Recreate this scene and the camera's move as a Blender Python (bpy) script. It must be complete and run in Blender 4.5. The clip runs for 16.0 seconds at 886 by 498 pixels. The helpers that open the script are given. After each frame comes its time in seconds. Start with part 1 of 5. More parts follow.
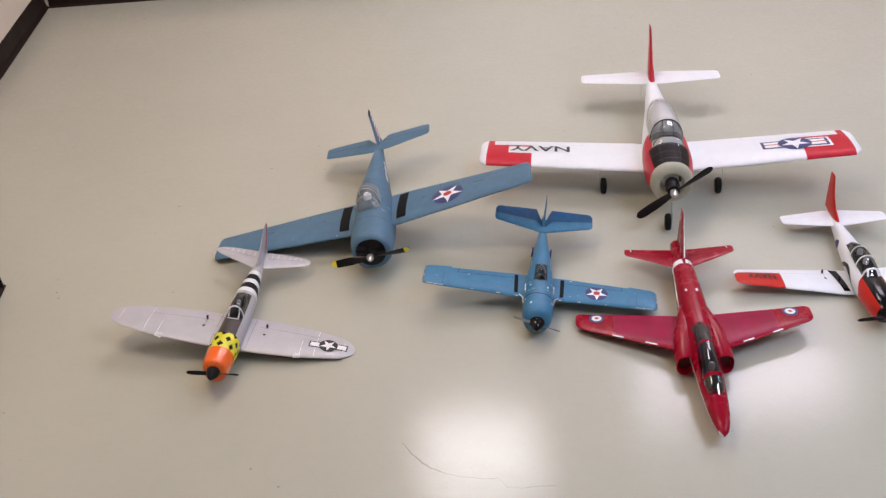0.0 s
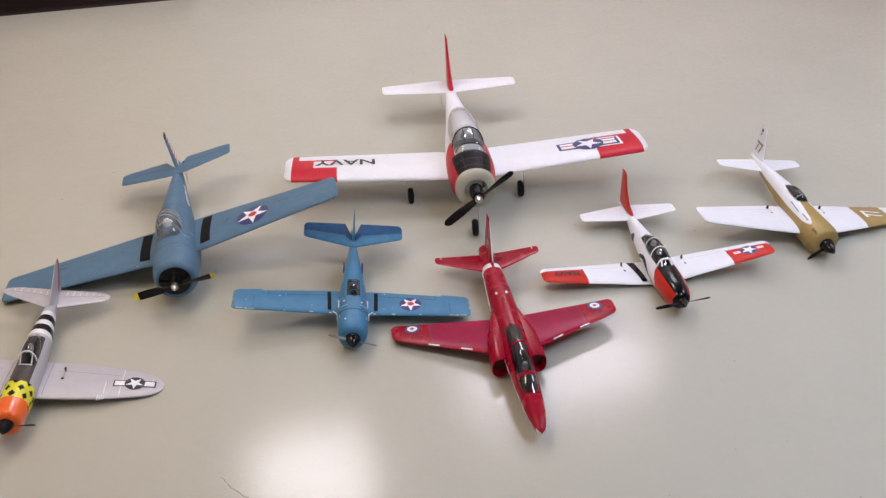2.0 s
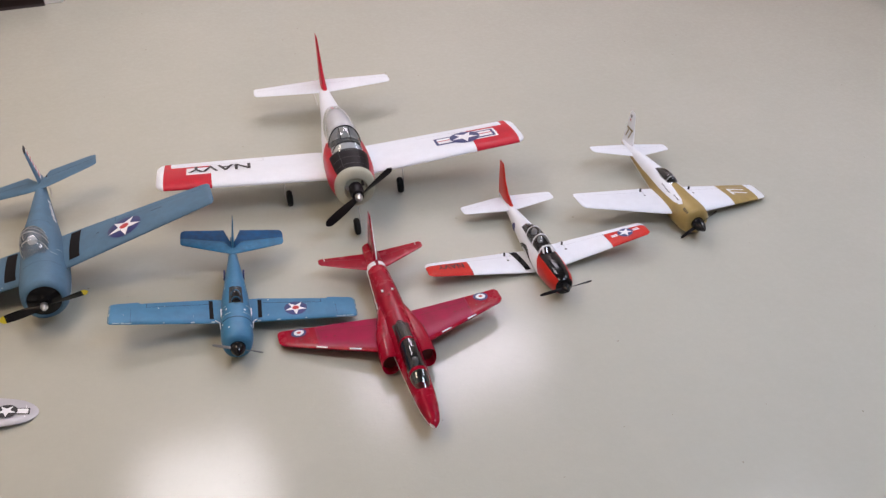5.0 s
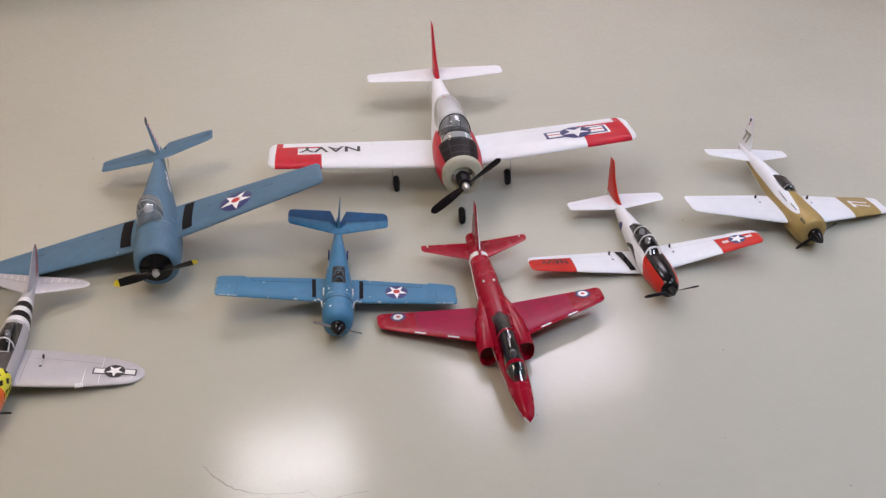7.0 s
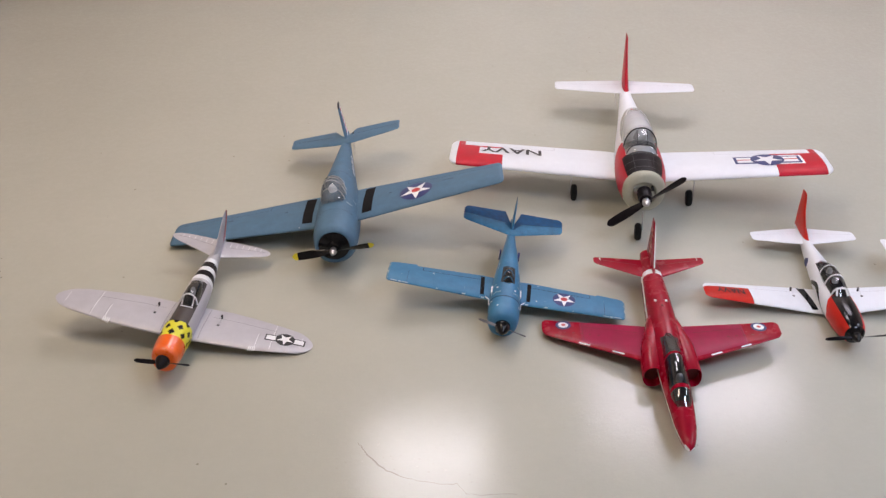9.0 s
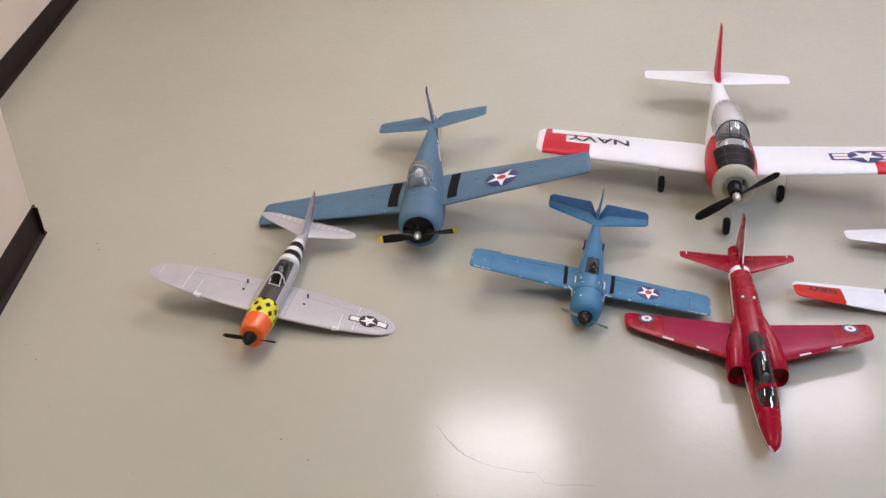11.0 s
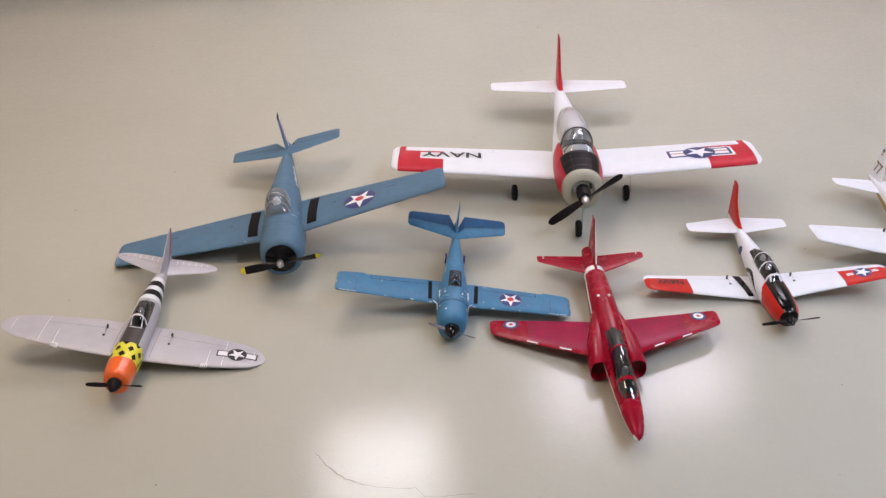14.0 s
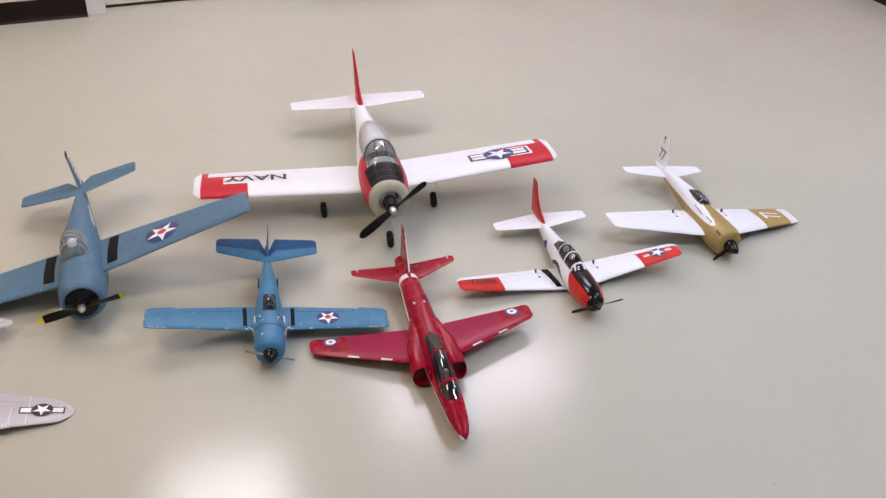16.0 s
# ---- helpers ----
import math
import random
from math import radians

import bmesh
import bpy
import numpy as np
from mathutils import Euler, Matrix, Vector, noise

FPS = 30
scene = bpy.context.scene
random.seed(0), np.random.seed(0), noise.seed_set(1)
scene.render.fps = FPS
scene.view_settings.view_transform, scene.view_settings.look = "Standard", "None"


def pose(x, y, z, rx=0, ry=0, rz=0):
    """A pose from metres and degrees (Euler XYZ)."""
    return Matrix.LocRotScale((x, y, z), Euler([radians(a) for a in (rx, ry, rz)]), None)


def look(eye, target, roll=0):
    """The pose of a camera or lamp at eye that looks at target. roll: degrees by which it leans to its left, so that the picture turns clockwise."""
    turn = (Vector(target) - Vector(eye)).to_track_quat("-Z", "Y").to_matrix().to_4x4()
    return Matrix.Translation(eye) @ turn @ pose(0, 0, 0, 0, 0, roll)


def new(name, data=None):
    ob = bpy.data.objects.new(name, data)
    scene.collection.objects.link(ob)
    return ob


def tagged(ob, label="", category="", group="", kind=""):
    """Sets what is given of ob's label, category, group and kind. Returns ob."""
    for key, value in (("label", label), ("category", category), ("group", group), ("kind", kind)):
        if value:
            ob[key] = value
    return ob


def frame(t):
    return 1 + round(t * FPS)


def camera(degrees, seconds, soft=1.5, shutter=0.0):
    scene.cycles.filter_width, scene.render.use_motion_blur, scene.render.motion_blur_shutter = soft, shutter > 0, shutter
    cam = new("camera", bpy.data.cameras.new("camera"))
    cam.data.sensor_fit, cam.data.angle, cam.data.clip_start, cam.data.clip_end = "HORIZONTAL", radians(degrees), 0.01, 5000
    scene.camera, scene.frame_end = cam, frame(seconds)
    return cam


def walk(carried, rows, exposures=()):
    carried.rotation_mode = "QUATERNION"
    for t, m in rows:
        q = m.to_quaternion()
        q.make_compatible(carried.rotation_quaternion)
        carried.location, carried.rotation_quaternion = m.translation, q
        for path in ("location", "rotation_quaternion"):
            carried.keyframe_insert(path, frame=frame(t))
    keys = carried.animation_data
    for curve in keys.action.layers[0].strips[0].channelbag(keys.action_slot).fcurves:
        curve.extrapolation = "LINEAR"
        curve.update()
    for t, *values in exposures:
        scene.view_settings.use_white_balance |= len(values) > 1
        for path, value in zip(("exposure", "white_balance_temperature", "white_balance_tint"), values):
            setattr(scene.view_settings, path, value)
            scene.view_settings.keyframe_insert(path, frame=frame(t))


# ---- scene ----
cam = camera(51.0, 16.0, soft=1.4)
PATH = [
    (0, (0.4374, -0.3387, 1.5601), (0.2143, 1.2631, 0.3835), -3.00),
    (0.5, (0.4534, -0.3350, 1.5634), (0.3299, 1.2770, 0.3859), -2.26),
    (1, (0.4558, -0.3231, 1.5637), (0.4566, 1.2942, 0.3872), -0.82),
    (1.5, (0.4611, -0.3169, 1.5595), (0.5512, 1.3055, 0.3934), -0.08),
    (2, (0.4695, -0.3124, 1.5545), (0.6261, 1.3062, 0.3902), 0.55),
    (2.5, (0.4767, -0.3136, 1.5517), (0.6956, 1.2952, 0.3838), 0.88),
    (3, (0.4793, -0.3153, 1.5509), (0.8010, 1.2786, 0.3865), 1.77),
    (3.5, (0.4796, -0.3163, 1.5519), (0.8676, 1.2677, 0.3941), 1.98),
    (3.7, (0.4793, -0.3150, 1.5511), (0.8853, 1.2657, 0.3950), 1.97),
    (5.8, (0.4737, -0.3038, 1.5292), (0.8482, 1.2789, 0.3653), 2.14),
    (6, (0.4715, -0.3022, 1.5264), (0.8184, 1.2844, 0.3593), 1.85),
    (6.5, (0.4666, -0.2990, 1.5194), (0.7288, 1.3042, 0.3528), 1.68),
    (7, (0.4576, -0.2989, 1.5151), (0.6537, 1.3118, 0.3459), 1.61),
    (7.5, (0.4436, -0.3000, 1.5127), (0.5776, 1.3146, 0.3401), 1.98),
    (8, (0.4304, -0.3011, 1.5055), (0.4916, 1.3243, 0.3418), 2.51),
    (8.5, (0.4162, -0.2993, 1.4971), (0.3835, 1.3315, 0.3399), 2.38),
    (9, (0.4017, -0.3020, 1.4917), (0.2751, 1.3231, 0.3329), 1.99),
    (9.5, (0.3904, -0.3059, 1.4877), (0.1820, 1.3081, 0.3252), 1.85),
    (9.7, (0.3882, -0.3067, 1.4862), (0.1516, 1.2993, 0.3180), 1.75),
    (11.8, (0.3752, -0.3063, 1.5162), (0.0901, 1.2744, 0.3246), 0.65),
    (12, (0.3749, -0.3099, 1.5205), (0.0950, 1.2747, 0.3327), 0.61),
    (12.5, (0.3855, -0.3174, 1.5242), (0.1392, 1.2806, 0.3471), 0.82),
    (13, (0.3932, -0.3240, 1.5304), (0.1950, 1.2836, 0.3572), 0.94),
    (13.5, (0.3958, -0.3215, 1.5332), (0.2718, 1.2878, 0.3523), 1.04),
    (14, (0.3982, -0.3185, 1.5329), (0.3910, 1.3090, 0.3705), 1.55),
    (14.5, (0.4064, -0.3203, 1.5306), (0.4865, 1.3177, 0.3857), 1.62),
    (15, (0.4198, -0.3248, 1.5313), (0.6027, 1.3089, 0.3921), 2.15),
    (15.5, (0.4338, -0.3252, 1.5305), (0.7008, 1.3026, 0.3994), 2.33),
    (16, (0.4483, -0.3262, 1.5298), (0.8023, 1.2914, 0.4081), 2.60),
]
EXPOSURES = [(0.0, 0.0), (2.5, -0.03), (3.7, -0.03), (6.0, -0.17), (7.0, -0.14), (8.5, -0.12), (9.5, 0.0), (13.5, 0.0), (15.0, 0.02), (16.0, 0.06)]
walk(cam, [(t, look(eye, target, roll)) for t, eye, target, roll in PATH], EXPOSURES)

# ---- world, light, exposure ----
world = bpy.data.worlds.new("world")
scene.world = world
world.use_nodes = True
world.node_tree.nodes["Background"].inputs[0].default_value = (0.55, 0.6, 0.7, 1)
world.node_tree.nodes["Background"].inputs[1].default_value = 0.05
PANEL_POWER = 12.0
ROOM_POWER = 15.4


# ---- materials ----
def nodes_of(name):
    m = bpy.data.materials.new(name)
    m.use_nodes = True
    nt = m.node_tree
    return m, nt, nt.nodes["Principled BSDF"]


def add(nt, kind, **values):
    n = nt.nodes.new(kind)
    for key, value in values.items():
        n.inputs[key].default_value = value
    return n


def paint(name, rgb, rough=0.42, vary=0.12, scale=30.0, bump=0.15, bump_scale=700.0, metal=0.0, coat=0.0, gloss=0.5):
    """Paint on moulded foam or card: broad unevenness, fine grain and a faint bead texture."""
    m, nt, b = nodes_of(name)
    co = nt.nodes.new("ShaderNodeTexCoord")
    broad = add(nt, "ShaderNodeTexNoise", Scale=scale, Detail=4.0, Roughness=0.6)
    fine = add(nt, "ShaderNodeTexNoise", Scale=bump_scale, Detail=2.0)
    nt.links.new(co.outputs["Object"], broad.inputs["Vector"])
    nt.links.new(co.outputs["Object"], fine.inputs["Vector"])
    ramp = nt.nodes.new("ShaderNodeValToRGB")
    lo = [c * (1 - vary) for c in rgb]
    hi = [min(1, c * (1 + vary)) for c in rgb]
    ramp.color_ramp.elements[0].color, ramp.color_ramp.elements[0].position = (*lo, 1), 0.3
    ramp.color_ramp.elements[1].color, ramp.color_ramp.elements[1].position = (*hi, 1), 0.7
    nt.links.new(broad.outputs[0], ramp.inputs[0])
    nt.links.new(ramp.outputs[0], b.inputs["Base Color"])
    rr = add(nt, "ShaderNodeMapRange")
    rr.inputs["To Min"].default_value, rr.inputs["To Max"].default_value = rough * 0.8, min(1, rough * 1.25)
    nt.links.new(broad.outputs[0], rr.inputs["Value"])
    nt.links.new(rr.outputs[0], b.inputs["Roughness"])
    bp = add(nt, "ShaderNodeBump", Strength=bump, Distance=0.0006)
    nt.links.new(fine.outputs[0], bp.inputs["Height"])
    nt.links.new(bp.outputs[0], b.inputs["Normal"])
    b.inputs["Metallic"].default_value = metal
    b.inputs["Specular IOR Level"].default_value = gloss
    b.inputs["Coat Weight"].default_value = coat
    b.inputs["Coat Roughness"].default_value = 0.12
    return m


def plain(name, rgb, rough=0.4, metal=0.0):
    m, nt, b = nodes_of(name)
    b.inputs["Base Color"].default_value = (*rgb, 1)
    b.inputs["Roughness"].default_value = rough
    b.inputs["Metallic"].default_value = metal
    return m


def canopy_glass(name, tint, body, solid):
    """Thin moulded plastic: part clear, part gloss."""
    m, nt, b = nodes_of(name)
    b.inputs["Base Color"].default_value = (*body, 1)
    b.inputs["Roughness"].default_value = 0.05
    clear = nt.nodes.new("ShaderNodeBsdfTransparent")
    clear.inputs[0].default_value = (*tint, 1)
    mix = nt.nodes.new("ShaderNodeMixShader")
    mix.inputs[0].default_value = solid
    nt.links.new(clear.outputs[0], mix.inputs[1])
    nt.links.new(b.outputs[0], mix.inputs[2])
    gloss = nt.nodes.new("ShaderNodeBsdfGlossy")
    gloss.inputs["Roughness"].default_value = 0.04
    rim = nt.nodes.new("ShaderNodeFresnel")
    rim.inputs[0].default_value = 1.75
    ripple = add(nt, "ShaderNodeTexNoise", Scale=45.0, Detail=2.0)
    co = nt.nodes.new("ShaderNodeTexCoord")
    nt.links.new(co.outputs["Object"], ripple.inputs["Vector"])
    bp = add(nt, "ShaderNodeBump", Strength=0.25, Distance=0.003)
    nt.links.new(ripple.outputs[0], bp.inputs["Height"])
    for n in (gloss, rim):
        nt.links.new(bp.outputs[0], n.inputs["Normal"])
    top = nt.nodes.new("ShaderNodeMixShader")
    nt.links.new(rim.outputs[0], top.inputs[0])
    nt.links.new(mix.outputs[0], top.inputs[1])
    nt.links.new(gloss.outputs[0], top.inputs[2])
    nt.links.new(top.outputs[0], nt.nodes["Material Output"].inputs["Surface"])
    return m


def worn(name, rgb, chip, amount, scale=55.0, rough=0.42, gloss=0.32):
    """Paint with chips through to the pale foam."""
    m = paint(name, rgb, rough=rough, gloss=gloss)
    nt = m.node_tree
    b = nt.nodes["Principled BSDF"]
    base = b.inputs["Base Color"].links[0].from_socket
    co = nt.nodes.new("ShaderNodeTexCoord")
    n = add(nt, "ShaderNodeTexNoise", Scale=scale, Detail=6.0, Roughness=0.7)
    nt.links.new(co.outputs["Object"], n.inputs["Vector"])
    r = nt.nodes.new("ShaderNodeValToRGB")
    r.color_ramp.elements[0].position, r.color_ramp.elements[1].position = 1 - amount, 1 - amount + 0.015
    nt.links.new(n.outputs[0], r.inputs[0])
    mix = nt.nodes.new("ShaderNodeMix")
    mix.data_type = "RGBA"
    nt.links.new(r.outputs[0], mix.inputs[0])
    nt.links.new(base, mix.inputs[6])
    mix.inputs[7].default_value = (*chip, 1)
    nt.links.new(mix.outputs[2], b.inputs["Base Color"])
    return m


def floor_paint():
    m, nt, b = nodes_of("painted concrete")
    co = nt.nodes.new("ShaderNodeTexCoord")
    big = add(nt, "ShaderNodeTexNoise", Scale=1.3, Detail=5.0, Roughness=0.55)
    mid = add(nt, "ShaderNodeTexNoise", Scale=14.0, Detail=6.0, Roughness=0.65)
    peel = add(nt, "ShaderNodeTexNoise", Scale=135.0, Detail=4.0, Roughness=0.62)
    pits = add(nt, "ShaderNodeTexVoronoi", Scale=30.0)
    for n in (big, mid, peel, pits):
        nt.links.new(co.outputs["Object"], n.inputs["Vector"])
    r1 = nt.nodes.new("ShaderNodeValToRGB")
    r1.color_ramp.elements[0].color, r1.color_ramp.elements[0].position = (*FLOOR_A, 1), 0.3
    r1.color_ramp.elements[1].color, r1.color_ramp.elements[1].position = (*FLOOR_B, 1), 0.7
    nt.links.new(big.outputs[0], r1.inputs[0])
    mix = nt.nodes.new("ShaderNodeMix")
    mix.data_type, mix.blend_type = "RGBA", "MULTIPLY"
    mix.inputs[0].default_value = 0.3
    r2 = nt.nodes.new("ShaderNodeValToRGB")
    r2.color_ramp.elements[0].color, r2.color_ramp.elements[0].position = (0.93, 0.925, 0.915, 1), 0.25
    r2.color_ramp.elements[1].color, r2.color_ramp.elements[1].position = (1, 1, 1, 1), 0.6
    nt.links.new(mid.outputs[0], r2.inputs[0])
    nt.links.new(r1.outputs[0], mix.inputs[6])
    nt.links.new(r2.outputs[0], mix.inputs[7])
    # sparse dark specks of dirt
    speck = nt.nodes.new("ShaderNodeValToRGB")
    speck.color_ramp.elements[0].color, speck.color_ramp.elements[0].position = (0.45, 0.42, 0.4, 1), 0.018
    speck.color_ramp.elements[1].color, speck.color_ramp.elements[1].position = (1, 1, 1, 1), 0.03
    dirt = add(nt, "ShaderNodeTexVoronoi", Scale=9.0)
    nt.links.new(co.outputs["Object"], dirt.inputs["Vector"])
    nt.links.new(dirt.outputs[0], speck.inputs[0])
    mix2 = nt.nodes.new("ShaderNodeMix")
    mix2.data_type, mix2.blend_type = "RGBA", "MULTIPLY"
    mix2.inputs[0].default_value = 0.7
    nt.links.new(mix.outputs[2], mix2.inputs[6])
    nt.links.new(speck.outputs[0], mix2.inputs[7])
    nt.links.new(mix2.outputs[2], b.inputs["Base Color"])
    rr = add(nt, "ShaderNodeMapRange")
    rr.inputs["To Min"].default_value, rr.inputs["To Max"].default_value = FLOOR_ROUGH
    nt.links.new(mid.outputs[0], rr.inputs["Value"])
    nt.links.new(rr.outputs[0], b.inputs["Roughness"])
    b.inputs["Specular IOR Level"].default_value = 0.13
    patchy = add(nt, "ShaderNodeTexNoise", Scale=52.0, Detail=6.0, Roughness=0.72)
    nt.links.new(co.outputs["Object"], patchy.inputs["Vector"])
    wear = add(nt, "ShaderNodeMapRange")
    wear.inputs["From Min"].default_value, wear.inputs["From Max"].default_value = 0.34, 0.56
    wear.inputs["To Min"].default_value, wear.inputs["To Max"].default_value = FLOOR_COAT[0] * 0.33, FLOOR_COAT[0] * 1.12
    nt.links.new(patchy.outputs[0], wear.inputs["Value"])
    nt.links.new(wear.outputs[0], b.inputs["Coat Weight"])
    b.inputs["Coat Roughness"].default_value = FLOOR_COAT[1]
    h = nt.nodes.new("ShaderNodeMath")
    h.operation = "MULTIPLY_ADD"
    h.inputs[1].default_value = 0.35
    nt.links.new(pits.outputs[0], h.inputs[0])
    nt.links.new(peel.outputs[0], h.inputs[2])
    wave = add(nt, "ShaderNodeTexNoise", Scale=34.0, Detail=2.0, Roughness=0.5)
    nt.links.new(co.outputs["Object"], wave.inputs["Vector"])
    roll = add(nt, "ShaderNodeBump", Strength=0.10, Distance=0.0026)
    nt.links.new(wave.outputs[0], roll.inputs["Height"])
    bp = add(nt, "ShaderNodeBump", Strength=FLOOR_BUMP, Distance=0.0022)
    nt.links.new(h.outputs[0], bp.inputs["Height"])
    nt.links.new(roll.outputs[0], bp.inputs["Normal"])
    nt.links.new(bp.outputs[0], b.inputs["Normal"])
    nt.links.new(bp.outputs[0], b.inputs["Coat Normal"])
    return m


def glow(name, rgb, strength):
    m = bpy.data.materials.new(name)
    m.use_nodes = True
    nt = m.node_tree
    nt.nodes.remove(nt.nodes["Principled BSDF"])
    e = nt.nodes.new("ShaderNodeEmission")
    e.inputs[0].default_value, e.inputs[1].default_value = (*rgb, 1), strength
    nt.links.new(e.outputs[0], nt.nodes["Material Output"].inputs[0])
    return m


FLOOR_A, FLOOR_B, FLOOR_ROUGH, FLOOR_BUMP = (0.435, 0.432, 0.364), (0.469, 0.464, 0.394), (0.14, 0.22), 0.116
FLOOR_COAT = (0.43, 0.03)
FLOOR = floor_paint()
WALL = paint("wall paint", (0.68, 0.60, 0.52), rough=0.6, vary=0.04, scale=3, bump=0.2, bump_scale=120)
# The ceiling is out of view; grey here holds bounced fill down.
CEILING = paint("ceiling paint", (0.36, 0.345, 0.315), rough=0.8, vary=0.04, scale=3, bump=0.2, bump_scale=90)
VINYL = paint("dark vinyl", (0.014, 0.007, 0.006), rough=0.5, gloss=0.2, vary=0.2, scale=8)
DOOR = paint("door paint", (0.70, 0.66, 0.60), rough=0.45, vary=0.04, scale=4)
JAMB = paint("jamb paint", (0.72, 0.71, 0.70), rough=0.4, vary=0.04, scale=4)
# Near-black that stands for the shadow below the door leaf.
SHADOW_GAP = plain("dark door gap", (0.02, 0.016, 0.013), 0.8)
CHIP = paint("bare rough screed", (0.42, 0.405, 0.34), rough=0.45, vary=0.15, scale=60, gloss=0.42)
CRACK_EDGE = plain("crack line", (0.27, 0.24, 0.20), 0.45)
METAL = plain("brushed steel", (0.6, 0.6, 0.6), 0.3, 1.0)
WHITE = paint("white foam paint", (0.74, 0.76, 0.80), rough=0.5, vary=0.03)
RED = paint("signal red paint", (0.48, 0.009, 0.026), rough=0.36, vary=0.12, gloss=0.2)
ORANGE_RED = paint("orange red paint", (0.52, 0.022, 0.014), rough=0.3, vary=0.1, coat=0.1, gloss=0.15)
JET_RED = paint("crimson paint", (0.29, 0.0012, 0.017), rough=0.26, vary=0.14, coat=0.1, gloss=0.18)
JET_RED_DULL = paint("dull crimson film", (0.29, 0.002, 0.044), rough=0.30, vary=0.12, gloss=0.2)
BLACK = paint("satin black", (0.010, 0.008, 0.010), rough=0.32, vary=0.3, gloss=0.12)
GLOSS_BLACK = paint("gloss black", (0.005, 0.005, 0.006), rough=0.14, vary=0.2, gloss=0.28)
MATT_BLACK = paint("matt black film", (0.010, 0.009, 0.010), rough=0.75, vary=0.3, gloss=0.12)
TYRE = paint("tyre foam rubber", (0.010, 0.010, 0.010), rough=0.75, vary=0.3, gloss=0.15)
COWL_GREY = paint("pale cream grey plastic", (0.40, 0.40, 0.315), rough=0.5, vary=0.08)
DARK = plain("dark recess", (0.015, 0.014, 0.014), 0.7)
COCKPIT_BLUE = plain("dull blue cockpit", (0.10, 0.175, 0.245), 0.6)
PANEL_SEAM = plain("seam in black film", (0.035, 0.033, 0.04), 0.5)
COCKPIT_DARK = plain("dark cockpit tub", (0.022, 0.021, 0.022), 0.6)
COCKPIT_PALE = plain("pale cockpit grey", (0.80, 0.81, 0.84), 0.6)
# The jet's red darkened: the shade inside the intake is in the colour.
INTAKE = plain("crimson shaded for depth", (0.11, 0.003, 0.007), 0.6)
FRAME_PALE = plain("pale frame plastic", (0.55, 0.60, 0.64), 0.3)
NAVY_BLUE = paint("insignia blue", (0.020, 0.030, 0.14), rough=0.4, vary=0.15)
INK = paint("letter black", (0.015, 0.014, 0.018), rough=0.5, vary=0.2)
DECAL_WHITE = paint("insignia white", (0.82, 0.83, 0.85), rough=0.4, vary=0.04)
DECAL_RED = paint("insignia red", (0.50, 0.03, 0.03), rough=0.4, vary=0.12)
SEA_BLUE = worn("grey blue paint", (0.083, 0.165, 0.250), (0.40, 0.46, 0.52), 0.30, rough=0.55)
SEA_BLUE_LINE = plain("panel line blue", (0.035, 0.075, 0.13), 0.7)
SKY_BLUE = worn("bright blue paint", (0.046, 0.178, 0.322), (0.55, 0.62, 0.66), 0.325, rough=0.36)
TIP_WORN = worn("rubbed blue edge", (0.10, 0.20, 0.26), (0.36, 0.40, 0.38), 0.47, scale=70)
SKY_BLUE_DARK = paint("deep blue paint", (0.003, 0.062, 0.165), rough=0.5, vary=0.3, scale=50, gloss=0.2)
SKY_BLUE_MID = paint("middle blue paint", (0.018, 0.132, 0.255), rough=0.4, vary=0.2, scale=50, gloss=0.3)
BLUE_LINE = plain("deep panel line", (0.015, 0.05, 0.10), 0.7)
SILVER = paint("silver paint", (0.47, 0.462, 0.50), rough=0.42, vary=0.06, metal=0.18)
SILVER_LINE = plain("silver panel line", (0.22, 0.22, 0.25), 0.6)
SILVER_RIB = plain("lit rib edge and pale barrel", (0.80, 0.80, 0.82), 0.4)
ORANGE = paint("bright orange paint", (0.82, 0.125, 0.008), rough=0.28, vary=0.06, coat=0.4)
YELLOW = paint("checker yellow", (0.70, 0.66, 0.03), rough=0.35, vary=0.06)
DARK_OLIVE = paint("dark glare panel", (0.045, 0.036, 0.034), rough=0.4, vary=0.2)
PALE_RED = paint("faded red rudder", (0.42, 0.09, 0.09), rough=0.45, vary=0.15)
TAN = paint("metallic tan paint", (0.36, 0.255, 0.085), rough=0.38, vary=0.10, metal=0.15)
TAN_LINE = plain("tan line", (0.20, 0.15, 0.06), 0.6)
WHITE_LINE = plain("white panel line", (0.50, 0.50, 0.52), 0.6)
RED_LINE = plain("crimson panel line", (0.16, 0.004, 0.010), 0.6)
GLUE = plain("dried glue", (0.46, 0.56, 0.60), 0.3)
GREY_BLADE = plain("grey nylon", (0.25, 0.25, 0.26), 0.4)
TIP_YELLOW = plain("blade tip yellow", (0.72, 0.60, 0.03), 0.45)
SMOKE = canopy_glass("smoked canopy", (0.66, 0.68, 0.70), (0.02, 0.02, 0.024), 0.16)
DARK_SMOKE = canopy_glass("dark canopy", (0.62, 0.64, 0.67), (0.008, 0.008, 0.010), 0.30)
CLEAR = canopy_glass("clear canopy", (0.94, 0.96, 0.97), (0.6, 0.65, 0.7), 0.14)
FROSTED = canopy_glass("grey canopy", (0.92, 0.94, 0.96), (0.78, 0.80, 0.85), 0.72)


